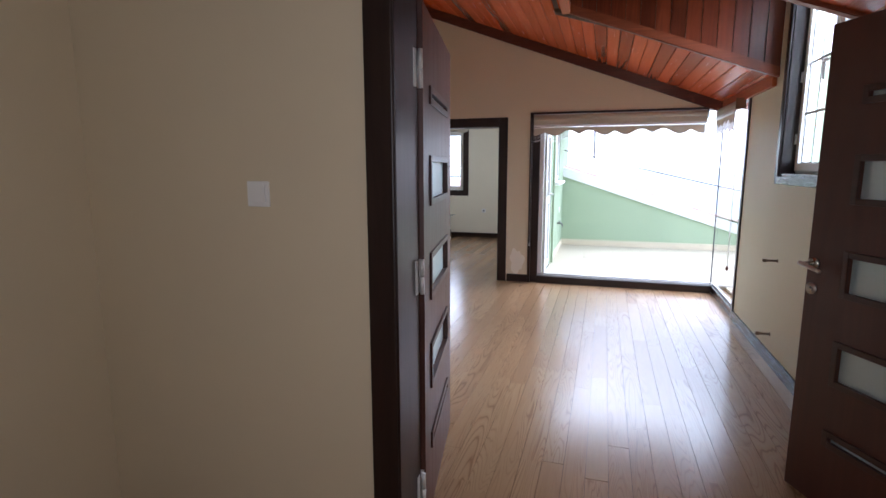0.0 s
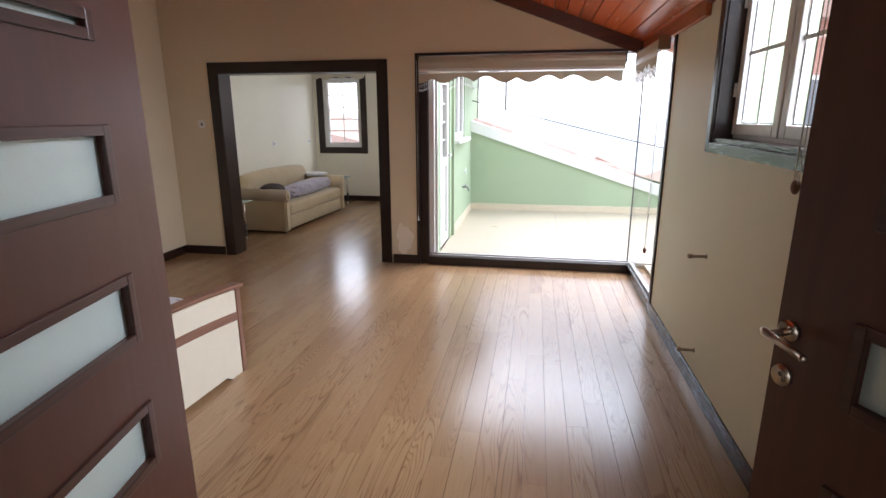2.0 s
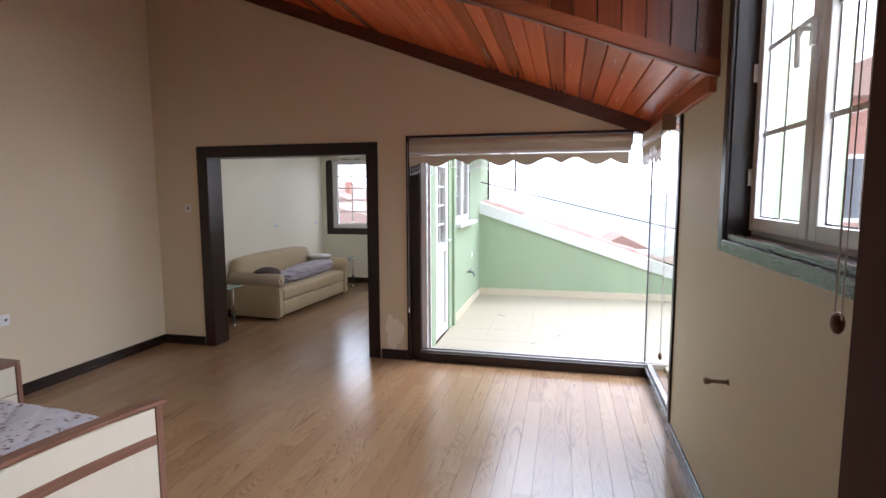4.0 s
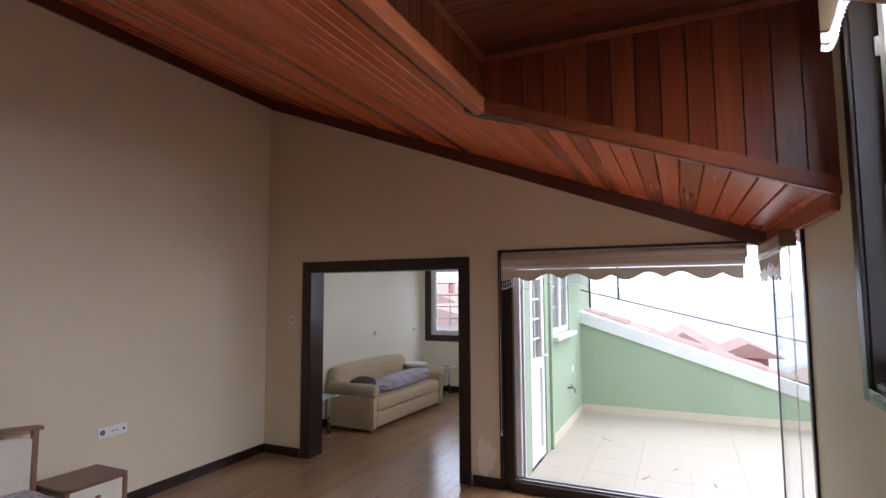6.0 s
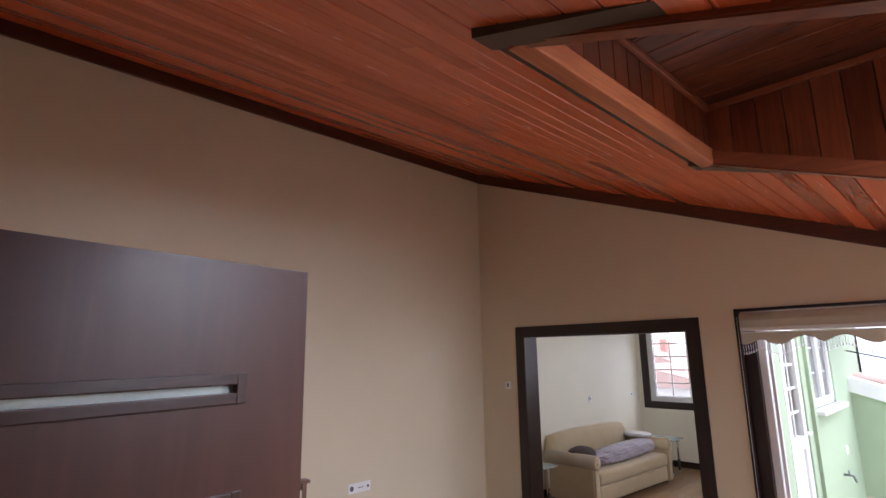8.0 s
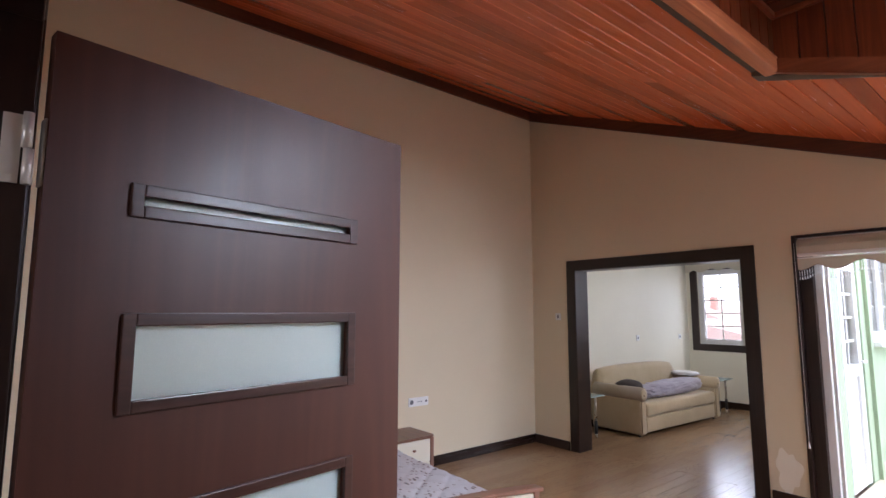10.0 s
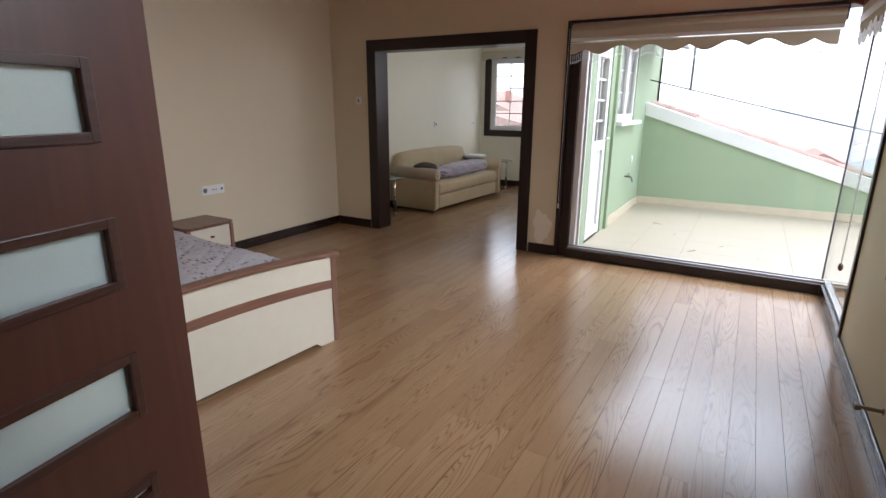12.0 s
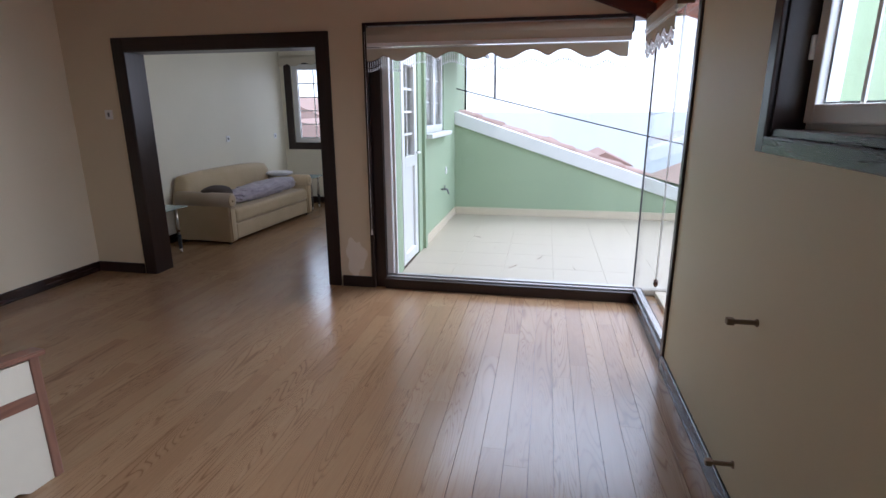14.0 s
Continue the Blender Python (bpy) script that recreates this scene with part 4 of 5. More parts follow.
# blind over the sitting room window
sb = thing("roller_blind", "dim rolled blind above the sitting room window", "roller blind")
tube("fabric_roll", (SWX0 - 0.10, SY - 0.07, 2.26), (SWX1 + 0.12, SY - 0.07, 2.26), 0.045, BLINDM, sb, "rolled cream fabric", 20)
part("valance", bm_prism(bmesh.new(), lobes(SWX0 - 0.12, SWX1 + 0.12, 2.26, 2.14, 2.19, 3), "y", SY - 0.117, SY - 0.114), BLINDM, sb, "scalloped cream valance")

# ---- small wall fittings ----


def plate(name, centre, normal, w, hgt, label, category, marks):
    """A white wall plate; marks: list of (offset along, offset up, radius or 0 for a rocker, w, h)."""
    h = thing(name, label, category)
    cx, cy, cz = centre
    along = (0, 1, 0) if normal[0] else (1, 0, 0)

    def P(u, d, z):
        return tuple(c + a * u + n * d + (z if k == 2 else 0) for k, (c, a, n) in enumerate(zip(centre, along, normal)))
    box("cover", P(-w / 2, 0.0, -hgt / 2), P(w / 2, 0.009, hgt / 2), WHITEP, h, 0.004)
    for kind, u, z, a, b in marks:
        if kind == "rocker":
            box("rocker", P(u - a / 2, 0.009, z - b / 2), P(u + a / 2, 0.016, z + b / 2), WHITEP, h, 0.003)
        elif kind == "socket":
            part("socket_well", bm_tube(bmesh.new(), P(u, 0.0085, z), P(u, 0.010, z), a, 20), GREYM, h, "grey socket well")
            for k in (-1, 1):
                part("pin_hole", bm_tube(bmesh.new(), P(u + k * 0.009, 0.0095, z), P(u + k * 0.009, 0.0105, z), 0.003, 8), DARKP, h, "dark pin hole")
        else:
            box("port", P(u - a / 2, 0.009, z - b / 2), P(u + a / 2, 0.010, z + b / 2), GREYM, h, 0, "small dark port")
    return h


plate("light_switch", (-0.90, YH, 1.372), (0, -1, 0), 0.09, 0.09, "white single rocker light switch on the hall wall", "light switch", [("rocker", 0.006, 0.002, 0.052, 0.062)])
plate("light_switch", (-2.985, YB, 1.445), (0, -1, 0), 0.075, 0.08, "white light switch beside the wide opening", "light switch", [("port", 0, 0, 0.02, 0.035)])
plate("socket_plate", (XL, 5.255, 0.635), (1, 0, 0), 0.24, 0.085, "long white wall plate with a socket and ports", "socket", [("socket", -0.085, 0, 0.022, 0), ("port", 0.0, 0, 0.03, 0.006), ("port", 0.03, 0, 0.012, 0.010), ("socket", 0.09, 0, 0.012, 0)])
plate("socket_plate", (SX, 9.355, 1.112), (1, 0, 0), 0.08, 0.08, "small white wall plate above the sofa", "socket", [("port", 0, 0, 0.03, 0.03)])
plate("socket_plate", (SX, 10.63, 1.094), (1, 0, 0), 0.08, 0.08, "small white wall plate above the sofa", "socket", [("port", 0, 0, 0.03, 0.03)])
plate("socket_plate", (-2.10, SY, 0.56), (0, -1, 0), 0.08, 0.08, "small white socket under the window", "socket", [("socket", 0, 0, 0.02, 0)])
plate("socket_plate", (TX, 9.41, 0.735), (1, 0, 0), 0.07, 0.09, "white weatherproof socket on the green wall", "socket", [("rocker", 0, 0, 0.05, 0.06)])


def peg(y, z):
    h = thing("wall_peg", "short tan metal peg sticking out of the wall", "peg", "wall pegs")
    bm = bm_tube(bmesh.new(), (XR, y, z), (XR - 0.075, y, z), 0.0085, 14)
    part("rod", bm, BRASSH, h, "", True)
    box("head", (XR - 0.098, y - 0.013, z - 0.011), (XR - 0.073, y + 0.013, z + 0.012), BRASSH, h, 0.004)
    part("rose", bm_tube(bmesh.new(), (XR, y, z), (XR - 0.004, y, z), 0.014, 14), BRASSH, h, "", True)
    return h


peg(4.69, 0.778)
peg(4.70, 0.216)

# filler patch on the pier, low beside the opening
bm = bmesh.new()
rng = random.Random(3)
ring = []
for k in range(40):
    a = 2 * math.pi * k / 40
    r = 1 + 0.16 * math.sin(3 * a + 1) + 0.10 * math.sin(7 * a) + 0.05 * rng.random()
    ring.append((-0.768 + 0.085 * r * math.cos(a), 0.26 + 0.155 * r * math.sin(a)))
bm_prism(bm, [p for p in ring], "y", YB - 0.0025, YB - 0.0002)
structure(part("wall_patch", bm, PATCH), "pale uneven filler patch on the beige wall", "patch")

# ---- bed ----


def arch_panel(y0, y1, z0, top, rise, x0, x1):
    """A board across the bed whose top edge rises towards its middle."""
    pts = [(y0, z0), (y1, z0)]
    for k in range(25):
        f = 1 - k / 24
        pts.append((y0 + (y1 - y0) * f, top + rise * (1 - (2 * f - 1) ** 2)))
    return bm_prism(bmesh.new(), pts, "x", x0, x1)


def arch_strip(y0, y1, low, high, rise, x0, x1):
    pts = []
    for k in range(25):
        f = k / 24
        pts.append((y0 + (y1 - y0) * f, low + rise * (1 - (2 * f - 1) ** 2)))
    for k in range(25):
        f = 1 - k / 24
        pts.append((y0 + (y1 - y0) * f, high + rise * (1 - (2 * f - 1) ** 2)))
    return bm_prism(bmesh.new(), pts, "x", x0, x1)


BX0, BX1, BY0, BY1 = -2.02, 0.0, -1.58, 0.0       # from the foot's far corner
bed = thing("bed", "cream laminate double bed frame with walnut rails and posts", "bed")
bed.matrix_basis = pose(-1.150, 4.435, 0, 0, 0, -4.5)


def bp(name, bm, mat, label="", parent=None):
    bm.transform(Matrix.Diagonal((1, 1, 0.975, 1)))
    return part(name, bm, mat, parent or bed, label)


for y in (BY0, BY1 - 0.036):
    bp("footboard_post", bm_box(bmesh.new(), (BX1 - 0.045, y, 0), (BX1, y + 0.036, 0.555), 0.006), WALNUTZ, "walnut corner post")
    bp("headboard_post", bm_box(bmesh.new(), (BX0, y, 0), (BX0 + 0.045, y + 0.036, 0.845), 0.006), WALNUTZ, "walnut corner post")
fy0, fy1 = BY0 + 0.036, BY1 - 0.036
# foot panel with a raised toe notch at each end
pts = [(fy0, 0.0), (fy0 + 0.10, 0.0), (fy0 + 0.14, 0.03), (fy1 - 0.14, 0.03), (fy1 - 0.10, 0.0), (fy1, 0.0)]
for k in range(25):
    f = 1 - k / 24
    pts.append((fy0 + (fy1 - fy0) * f, 0.545 + 0.045 * (1 - (2 * f - 1) ** 2)))
bp("footboard", bm_prism(bmesh.new(), pts, "x", BX1 - 0.036, BX1 - 0.010), CREAML, "cream laminate foot panel")
bp("footboard_band", arch_strip(fy0, fy1, 0.352, 0.405, 0.045, BX1 - 0.011, BX1 - 0.006), WALNUTY, "arched walnut band")
rail = arch_strip(BY0 - 0.02, BY1 + 0.02, 0.552, 0.574, 0.045, BX1 - 0.062, BX1 + 0.016)
bmesh.ops.bevel(rail, geom=[e for e in rail.edges if abs(e.verts[0].co.x - e.verts[1].co.x) < 0.001], offset=0.006, segments=2, affect="EDGES")
bp("footboard_rail", rail, WALNUTY, "curved walnut top rail")
bp("headboard", arch_panel(fy0, fy1, 0.2, 0.79, 0.06, BX0 + 0.010, BX0 + 0.036), CREAML, "cream laminate head panel")
bp("headboard_rail", arch_strip(BY0 - 0.02, BY1 + 0.02, 0.842, 0.866, 0.05, BX0 - 0.012, BX0 + 0.06), WALNUTY, "curved walnut top rail")
for y in (BY0 + 0.004, BY1 - 0.026):
    bp("side_rail", bm_box(bmesh.new(), (BX0 + 0.045, y, 0.12), (BX1 - 0.045, y + 0.022, 0.33), 0.004), CREAML, "cream side rail")
bp("slat_base", bm_box(bmesh.new(), (BX0 + 0.045, BY0 + 0.026, 0.24), (BX1 - 0.045, BY1 - 0.026, 0.265)), WALNUT)


def mattress():
    """A quilted mattress: a rounded slab with a diamond quilting relief on its top."""
    bm = bmesh.new()
    x0, x1, y0, y1, z0, z1 = BX0 + 0.05, BX1 - 0.07, BY0 + 0.03, BY1 - 0.03, 0.253, 0.455
    nx, ny = 150, 120
    grid = []
    for i in range(nx + 1):
        col = []
        for j in range(ny + 1):
            x, y = x0 + (x1 - x0) * i / nx, y0 + (y1 - y0) * j / ny
            edge = min(x - x0, x1 - x, y - y0, y1 - y)
            rnd = -0.035 * max(0, 1 - edge / 0.05) ** 2
            a, b = (x + y) / 0.20, (x - y) / 0.20
            q = min(abs(math.sin(math.pi * a)), abs(math.sin(math.pi * b)))
            col.append(bm.verts.new((x, y, z1 + rnd + 0.011 * (min(q, 0.5) * 2) ** 0.6 * min(1, edge / 0.04) + 0.012 * noise.noise((x * 2.2, y * 2.2, 0)))))
        grid.append(col)
    for i in range(nx):
        for j in range(ny):
            bm.faces.new((grid[i][j], grid[i + 1][j], grid[i + 1][j + 1], grid[i][j + 1]))
    loop = [grid[i][0] for i in range(nx + 1)] + [grid[nx][j] for j in range(1, ny + 1)] + [grid[i][ny] for i in range(nx - 1, -1, -1)] + [grid[0][j] for j in range(ny - 1, 0, -1)]
    low = [bm.verts.new((v.co.x, v.co.y, z0)) for v in loop]
    n = len(loop)
    for k in range(n):
        bm.faces.new((loop[k], low[k], low[(k + 1) % n], loop[(k + 1) % n]))
    bm.faces.new(low)
    bmesh.ops.recalc_face_normals(bm, faces=bm.faces)
    h = thing("mattress", "bare quilted mattress with grey floral ticking on the bed", "mattress")
    h.matrix_basis = bed.matrix_basis.copy()
    part("quilted_cover", bm, TICKING, h, "", True)
    for z in (z0 + 0.012, z1 - 0.040):
        bm = bmesh.new()
        c = [(x0, y0), (x1, y0), (x1, y1), (x0, y1)]
        for p, q in zip(c, c[1:] + c[:1]):
            bm_tube(bm, (*p, z), (*q, z), 0.006, 8)
        part("edge_tape", bm, PAPER, h, "pale edge tape", True)
    return h


mattress()


def nightstand():
    h = thing("nightstand", "cream bedside cabinet with walnut top and posts", "nightstand")
    x0, x1, y0, y1, zt = -3.22, -2.84, 4.61, 5.04, 0.45
    bm = bm_prism(bmesh.new(), [(x0, y0 - 0.015), (x1 - 0.03, y0 - 0.015), (x1 + 0.015, y0 + 0.03), (x1 + 0.02, y1 - 0.03), (x1 - 0.02, y1 + 0.015), (x0, y1 + 0.015)], "z", zt - 0.022, zt)
    bmesh.ops.bevel(bm, geom=bm.edges[:], offset=0.006, segments=2, affect="EDGES")
    part("top", bm, WALNUT, h, "walnut top with rounded corners")
    for x, y in ((x0, y0), (x0, y1 - 0.03), (x1 - 0.04, y0), (x1 - 0.04, y1 - 0.03)):
        box("post", (x, y, 0), (x + 0.04, y + 0.03, zt - 0.022), WALNUTZ, h, 0.004, "walnut post")
    box("body", (x0 + 0.005, y0 + 0.008, 0.06), (x1 - 0.03, y1 - 0.008, zt - 0.023), CREAML, h, 0.002)
    for a, b in ((0.075, 0.225), (0.232, zt - 0.03)):
        d = box("drawer", (x1 - 0.03, y0 + 0.034, a), (x1 - 0.008, y1 - 0.034, b), CREAML, h, 0.004, "cream drawer front")
        bm = bm_ball(bmesh.new(), (x1 + 0.008, (y0 + y1) / 2, (a + b) / 2 + 0.02), 0.013, (0.9, 1.5, 0.8))
        bm_tube(bm, (x1 - 0.008, (y0 + y1) / 2, (a + b) / 2 + 0.02), (x1 + 0.004, (y0 + y1) / 2, (a + b) / 2 + 0.02), 0.006)
        part("knob", bm, BROWNK, d, "small brown knob", True)
    return h


nightstand()

# ---- sitting room furniture ----


def soft_box(bm, lo, hi, r=0.05, seg=3, puff=0.0):
    size = [b - a for a, b in zip(lo, hi)]
    mid = [(a + b) / 2 for a, b in zip(lo, hi)]
    geo = bmesh.ops.create_cube(bm, size=1.0, matrix=Matrix.Translation(mid) @ Matrix.Diagonal((*size, 1)))
    edges = list({e for v in geo["verts"] for e in v.link_edges})
    bmesh.ops.bevel(bm, geom=edges, offset=min(r, min(size) * 0.45), segments=seg, affect="EDGES", profile=0.5)
    return bm


SOFA_AT = pose(-2.655, 8.03, 0, 0, 0, -3)


def sofa():
    """Local space: back along -x, the front at x = 0, length along y from 0."""
    h = thing("sofa", "beige fabric sofa bed with rolled arms", "sofa")
    ln, dp = 2.32, 0.98
    part("base", soft_box(bmesh.new(), (-dp + 0.1, 0.12, 0.04), (-0.03, ln - 0.12, 0.27), 0.03), SOFAM, h, "", True)
    part("front_drawer", soft_box(bmesh.new(), (-0.06, 0.17, 0.05), (0.0, ln - 0.17, 0.245), 0.025), SOFAM, h, "beige drawer front", True)
    part("seat", soft_box(bmesh.new(), (-dp + 0.2, 0.15, 0.25), (0.02, ln - 0.15, 0.43), 0.06, 4), SOFAM, h, "beige seat cushion", True)
    bm = bmesh.new()
    # curved backrest outline along y, highest in the middle
    n = 28
    rows = []
    for k in range(n + 1):
        f = k / n
        y = 0.06 + (ln - 0.12) * f
        top = 0.80 + 0.05 * (1 - abs(2 * f - 1) ** 3.5) - (0.22 if f in (0, 1) else 0)
        rows.append([bm.verts.new(p) for p in ((-dp + 0.24, y, 0.30), (-dp + 0.20, y, top - 0.09), (-dp + 0.14, y, top - 0.01), (-dp + 0.07, y, top), (-dp + 0.01, y, top - 0.05), (-dp, y, 0.10))])
    for r0, r1 in zip(rows, rows[1:]):
        for a in range(5):
            bm.faces.new((r0[a], r0[a + 1], r1[a + 1], r1[a]))
        bm.faces.new((r0[5], r0[0], r1[0], r1[5]))
    bm.faces.new(rows[0])
    bm.faces.new(rows[-1][::-1])
    bmesh.ops.recalc_face_normals(bm, faces=bm.faces)
    part("backrest", bm, SOFAM, h, "arched beige backrest", True)
    for y0, mat in ((0.0, SOFAD), (ln - 0.17, SOFAM)):
        bm = soft_box(bmesh.new(), (-dp + 0.06, y0 + 0.02, 0.03), (0.0, y0 + 0.16, 0.52), 0.03)
        arm = part("arm", bm, SOFAM, h, "rolled beige arm", True)
        part("arm_roll", bm_tube(bmesh.new(), (-dp + 0.10, y0 + 0.085, 0.545), (0.02, y0 + 0.085, 0.545), 0.095, 24), SOFAD if y0 == 0 else SOFAM, arm, "padded arm roll", True)
        bm = bm_tube(bmesh.new(), (0.018, y0 + 0.085, 0.545), (0.032, y0 + 0.085, 0.545), 0.082, 24, 0.06)
        bm_ball(bm, (0.03, y0 + 0.085, 0.545), 0.02)
        part("arm_rosette", bm, SOFAM, arm, "pleated arm front", True)
        part("arm_front", soft_box(bmesh.new(), (0.0, y0 + 0.035, 0.05), (0.02, y0 + 0.135, 0.50), 0.012), SOFAM, arm, "", True)
        for x in (-dp + 0.14, -0.08):
            tube("foot", (x, y0 + 0.09, 0), (x, y0 + 0.09, 0.045), 0.022, DARKP, h, "dark foot")
    for piece in h.children_recursive:
        piece.data.transform(Matrix.Diagonal((0.775, 0.83, 0.92, 1)))
    h.matrix_basis = SOFA_AT
    return h


sofa()


def lumpy(name, centre, size, seed, mat, label, category, turn=0.0, sharp=0.9, amp=0.14, freq=3.2):
    """A soft lying thing: a squashed ball with folds."""
    bm = bmesh.new()
    bmesh.ops.create_icosphere(bm, subdivisions=5, radius=1.0)
    for v in bm.verts:
        c = v.co.copy()
        c = Vector([math.copysign(abs(q) ** sharp, q) for q in c])
        k = 1 + amp * noise.noise(Vector((c.x * freq * size[0] * 3, c.y * freq * size[1] * 3, c.z * freq + seed)))
        v.co = Vector((c.x * size[0], c.y * size[1], max(c.z, -0.75) * size[2])) * k
    ob = part(name, bm, mat, None, "", True)
    ob.matrix_basis = SOFA_AT @ pose(*centre, 0, 0, turn)
    return tagged(ob, label, category)


lumpy("blanket_roll", (-0.24, 1.12, 0.485), (0.15, 0.80, 0.10), 2.0, BLANKET, "crumpled grey-mauve blanket lying along the sofa seat", "blanket", 3, 0.75, 0.12, 4.2)
lumpy("cushion", (-0.30, 0.24, 0.545), (0.16, 0.20, 0.095), 5.0, PILLOWD, "dark brown round cushion on the sofa seat", "cushion", 10, 0.85, 0.05, 2.0)
lumpy("folded_linen", (-0.42, 1.80, 0.605), (0.18, 0.12, 0.032), 8.0, PAPER, "folded pale linen on the sofa arm", "linen", 5, 0.55, 0.10, 3.0)


def side_table(x0, x1, y0, y1, label):
    """A small square table: glass top on four legs, pale above, dark below, with pale tips."""
    h = thing("side_table", label, "side table")
    zt = 0.50
    box("table_top", (x0, y0, zt - 0.010), (x1, y1, zt), LEATHER, h, 0.004, "greenish glass table top")
    box("apron", (x0 + 0.07, y0 + 0.07, zt - 0.03), (x1 - 0.07, y1 - 0.07, zt - 0.0105), STEEL, h, 0.003, "pale metal apron")
    for x in (x0 + 0.085, x1 - 0.085):
        for y in (y0 + 0.085, y1 - 0.085):
            leg = part("leg", bm_tube(bmesh.new(), (x, y, 0.20), (x, y, zt - 0.03), 0.014, 14), STEEL, h, "pale metal leg", True)
            part("lower_leg", bm_tube(bmesh.new(), (x, y, 0.045), (x, y, 0.20), 0.018, 14, 0.020), DARKP, leg, "dark lower leg", True)
            part("tip", bm_tube(bmesh.new(), (x, y, 0.0), (x, y, 0.045), 0.012, 12, 0.015), STEEL, leg, "pale metal tip", True)
    return h


side_table(-3.43, -2.94, 7.28, 7.76, "small glass-topped side table beside the sofa arm")
side_table(-3.10, -2.62, 10.20, 10.62, "small glass-topped side table behind the sofa")

# ---- terrace ----
walls_of("terrace_slab", [("z", -0.1, TZ - 0.012, [(TX, YB2), (XR + 0.02, YB2), (XR + 0.2, YB2), (6.0, YB2), (6.0, TY), (TX, TY)]),
                          ("z", -0.1, TZ - 0.012, [(XR + 0.2, 5.0), (6.0, 5.0), (6.0, YB2), (XR + 0.2, YB2)])], SKIRT, "concrete slab under the terrace tiles", "floor")
# gable parapet: the top falls with the roof
PA, PS = 1.297, 0.332


def par_z(x):
    return PA - PS * (x - TX)


bm = bmesh.new()
bm_prism(bm, [(TX - 0.12, TZ - 0.2), (5.0, TZ - 0.2), (5.0, par_z(5.0)), (TX - 0.12, par_z(TX - 0.12))], "y", TY, TY + 0.2)
structure(part("wall_parapet", bm, GREEN), "pale green rendered gable parapet round the terrace", "wall")
bm = bmesh.new()
bm_prism(bm, [(TX - 0.02, par_z(TX)), (5.1, par_z(5.1)), (5.1, par_z(5.1) + 0.165), (TX - 0.02, par_z(TX) + 0.165)], "y", TY - 0.035, TY + 0.26)
structure(part("parapet_coping", bm, FASCIA), "white painted sloping coping on the parapet", "coping")


def skirting(name, axis, a, b, at, out):
    """Stone skirting pieces laid end to end along a wall, out: the side they stand proud on."""
    holder = thing(name, "beige stone skirting of the terrace", "skirting", kind="structure")
    rng = random.Random(name)
    u = a
    while u < b - 0.03:
        v = min(u + 0.33, b)
        d = out * (0.013 + 0.002 * rng.random())
        z1 = TZ + 0.098 + 0.004 * rng.random()
        lo, hi = ((u, at, TZ), (v - 0.003, at + d, z1)) if axis == "x" else ((at, u, TZ), (at + d, v - 0.003, z1))
        box("skirting_tile", [min(p, q) for p, q in zip(lo, hi)], [max(p, q) for p, q in zip(lo, hi)], SKIRT, holder, 0.002)
        u = v
    return holder


skirting("skirting_north", "x", TX + 0.016, 5.0, TY, -1)
skirting("skirting_west", "y", TDY1 + 0.235, TY - 0.016, TX, 1)
structure(box("wall_pier_green", (TX, TDY1 + 0.15, TZ), (TX + 0.03, TDY1 + 0.23, 2.9), GREEN), "green rendered pier beside the terrace door", "wall")


def clay_roof(name, x0, x1, y0, y1, zf, label, pitch=0.21, along=0.34):
    """Half-round clay tiles in courses on a sloping bed."""
    h = thing(name, label, "tiled roof", kind="structure")
    bm = bmesh.new()
    bm_prism(bm, [(x0, zf(x0)), (x1, zf(x1)), (x1, zf(x1) + 0.04), (x0, zf(x0) + 0.04)], "y", y0, y1)
    part("roof_bed", bm, CLAY, h)
    bm = bmesh.new()
    n = int((x1 - x0) / along)
    m = int((y1 - y0) / pitch)
    for i in range(n):
        xa, xb = x0 + i * along, x0 + (i + 1.12) * along
        for j in range(m):
            yc = y0 + (j + 0.5) * pitch
            ring = []
            for xx, lift in ((xa, 0.03), (xb, 0.055)):
                ring.append([bm.verts.new((xx, yc + pitch * 0.47 * math.cos(t), zf(xx) + lift + 0.06 * math.sin(t))) for t in [math.pi * k / 6 for k in range(7)]])
            for k in range(6):
                bm.faces.new((ring[0][k], ring[0][k + 1], ring[1][k + 1], ring[1][k]))
            bm.faces.new(ring[1][::-1])
    tagged(part("tile_courses", bm, CLAYT, h, "rows of weathered, haze-paled red clay tiles"), kind="stuff")
    return h


def clay_tile_mat():
    m, nt, b = base_mat("weathered_hazed_clay_tiles", 0.85)
    isl = nt.nodes.new("ShaderNodeNewGeometry").outputs["Random Per Island"]
    v = coords(nt, (1, 1, 1))
    n = noise_of(nt, v, 6, 5)
    # tones paled to carry bright haze as well as weathering
    a = ramp(nt, isl, [(0.0, (0.33, 0.20, 0.16)), (0.5, (0.43, 0.28, 0.23)), (1.0, (0.52, 0.38, 0.32))])
    c = mix(nt, a, (0.40, 0.34, 0.29), ramp(nt, n, [(0.45, (0, 0, 0)), (0.8, (0.6, 0.6, 0.6))]))
    nt.links.new(c, b.inputs["Base Color"])
    return m


CLAYT = clay_tile_mat()
clay_roof("roof_neighbour", TX - 0.1, 5.1, TY + 0.28, TY + 0.92, lambda x: par_z(x) + 0.09, "red clay tiled roof slope beyond the parapet")


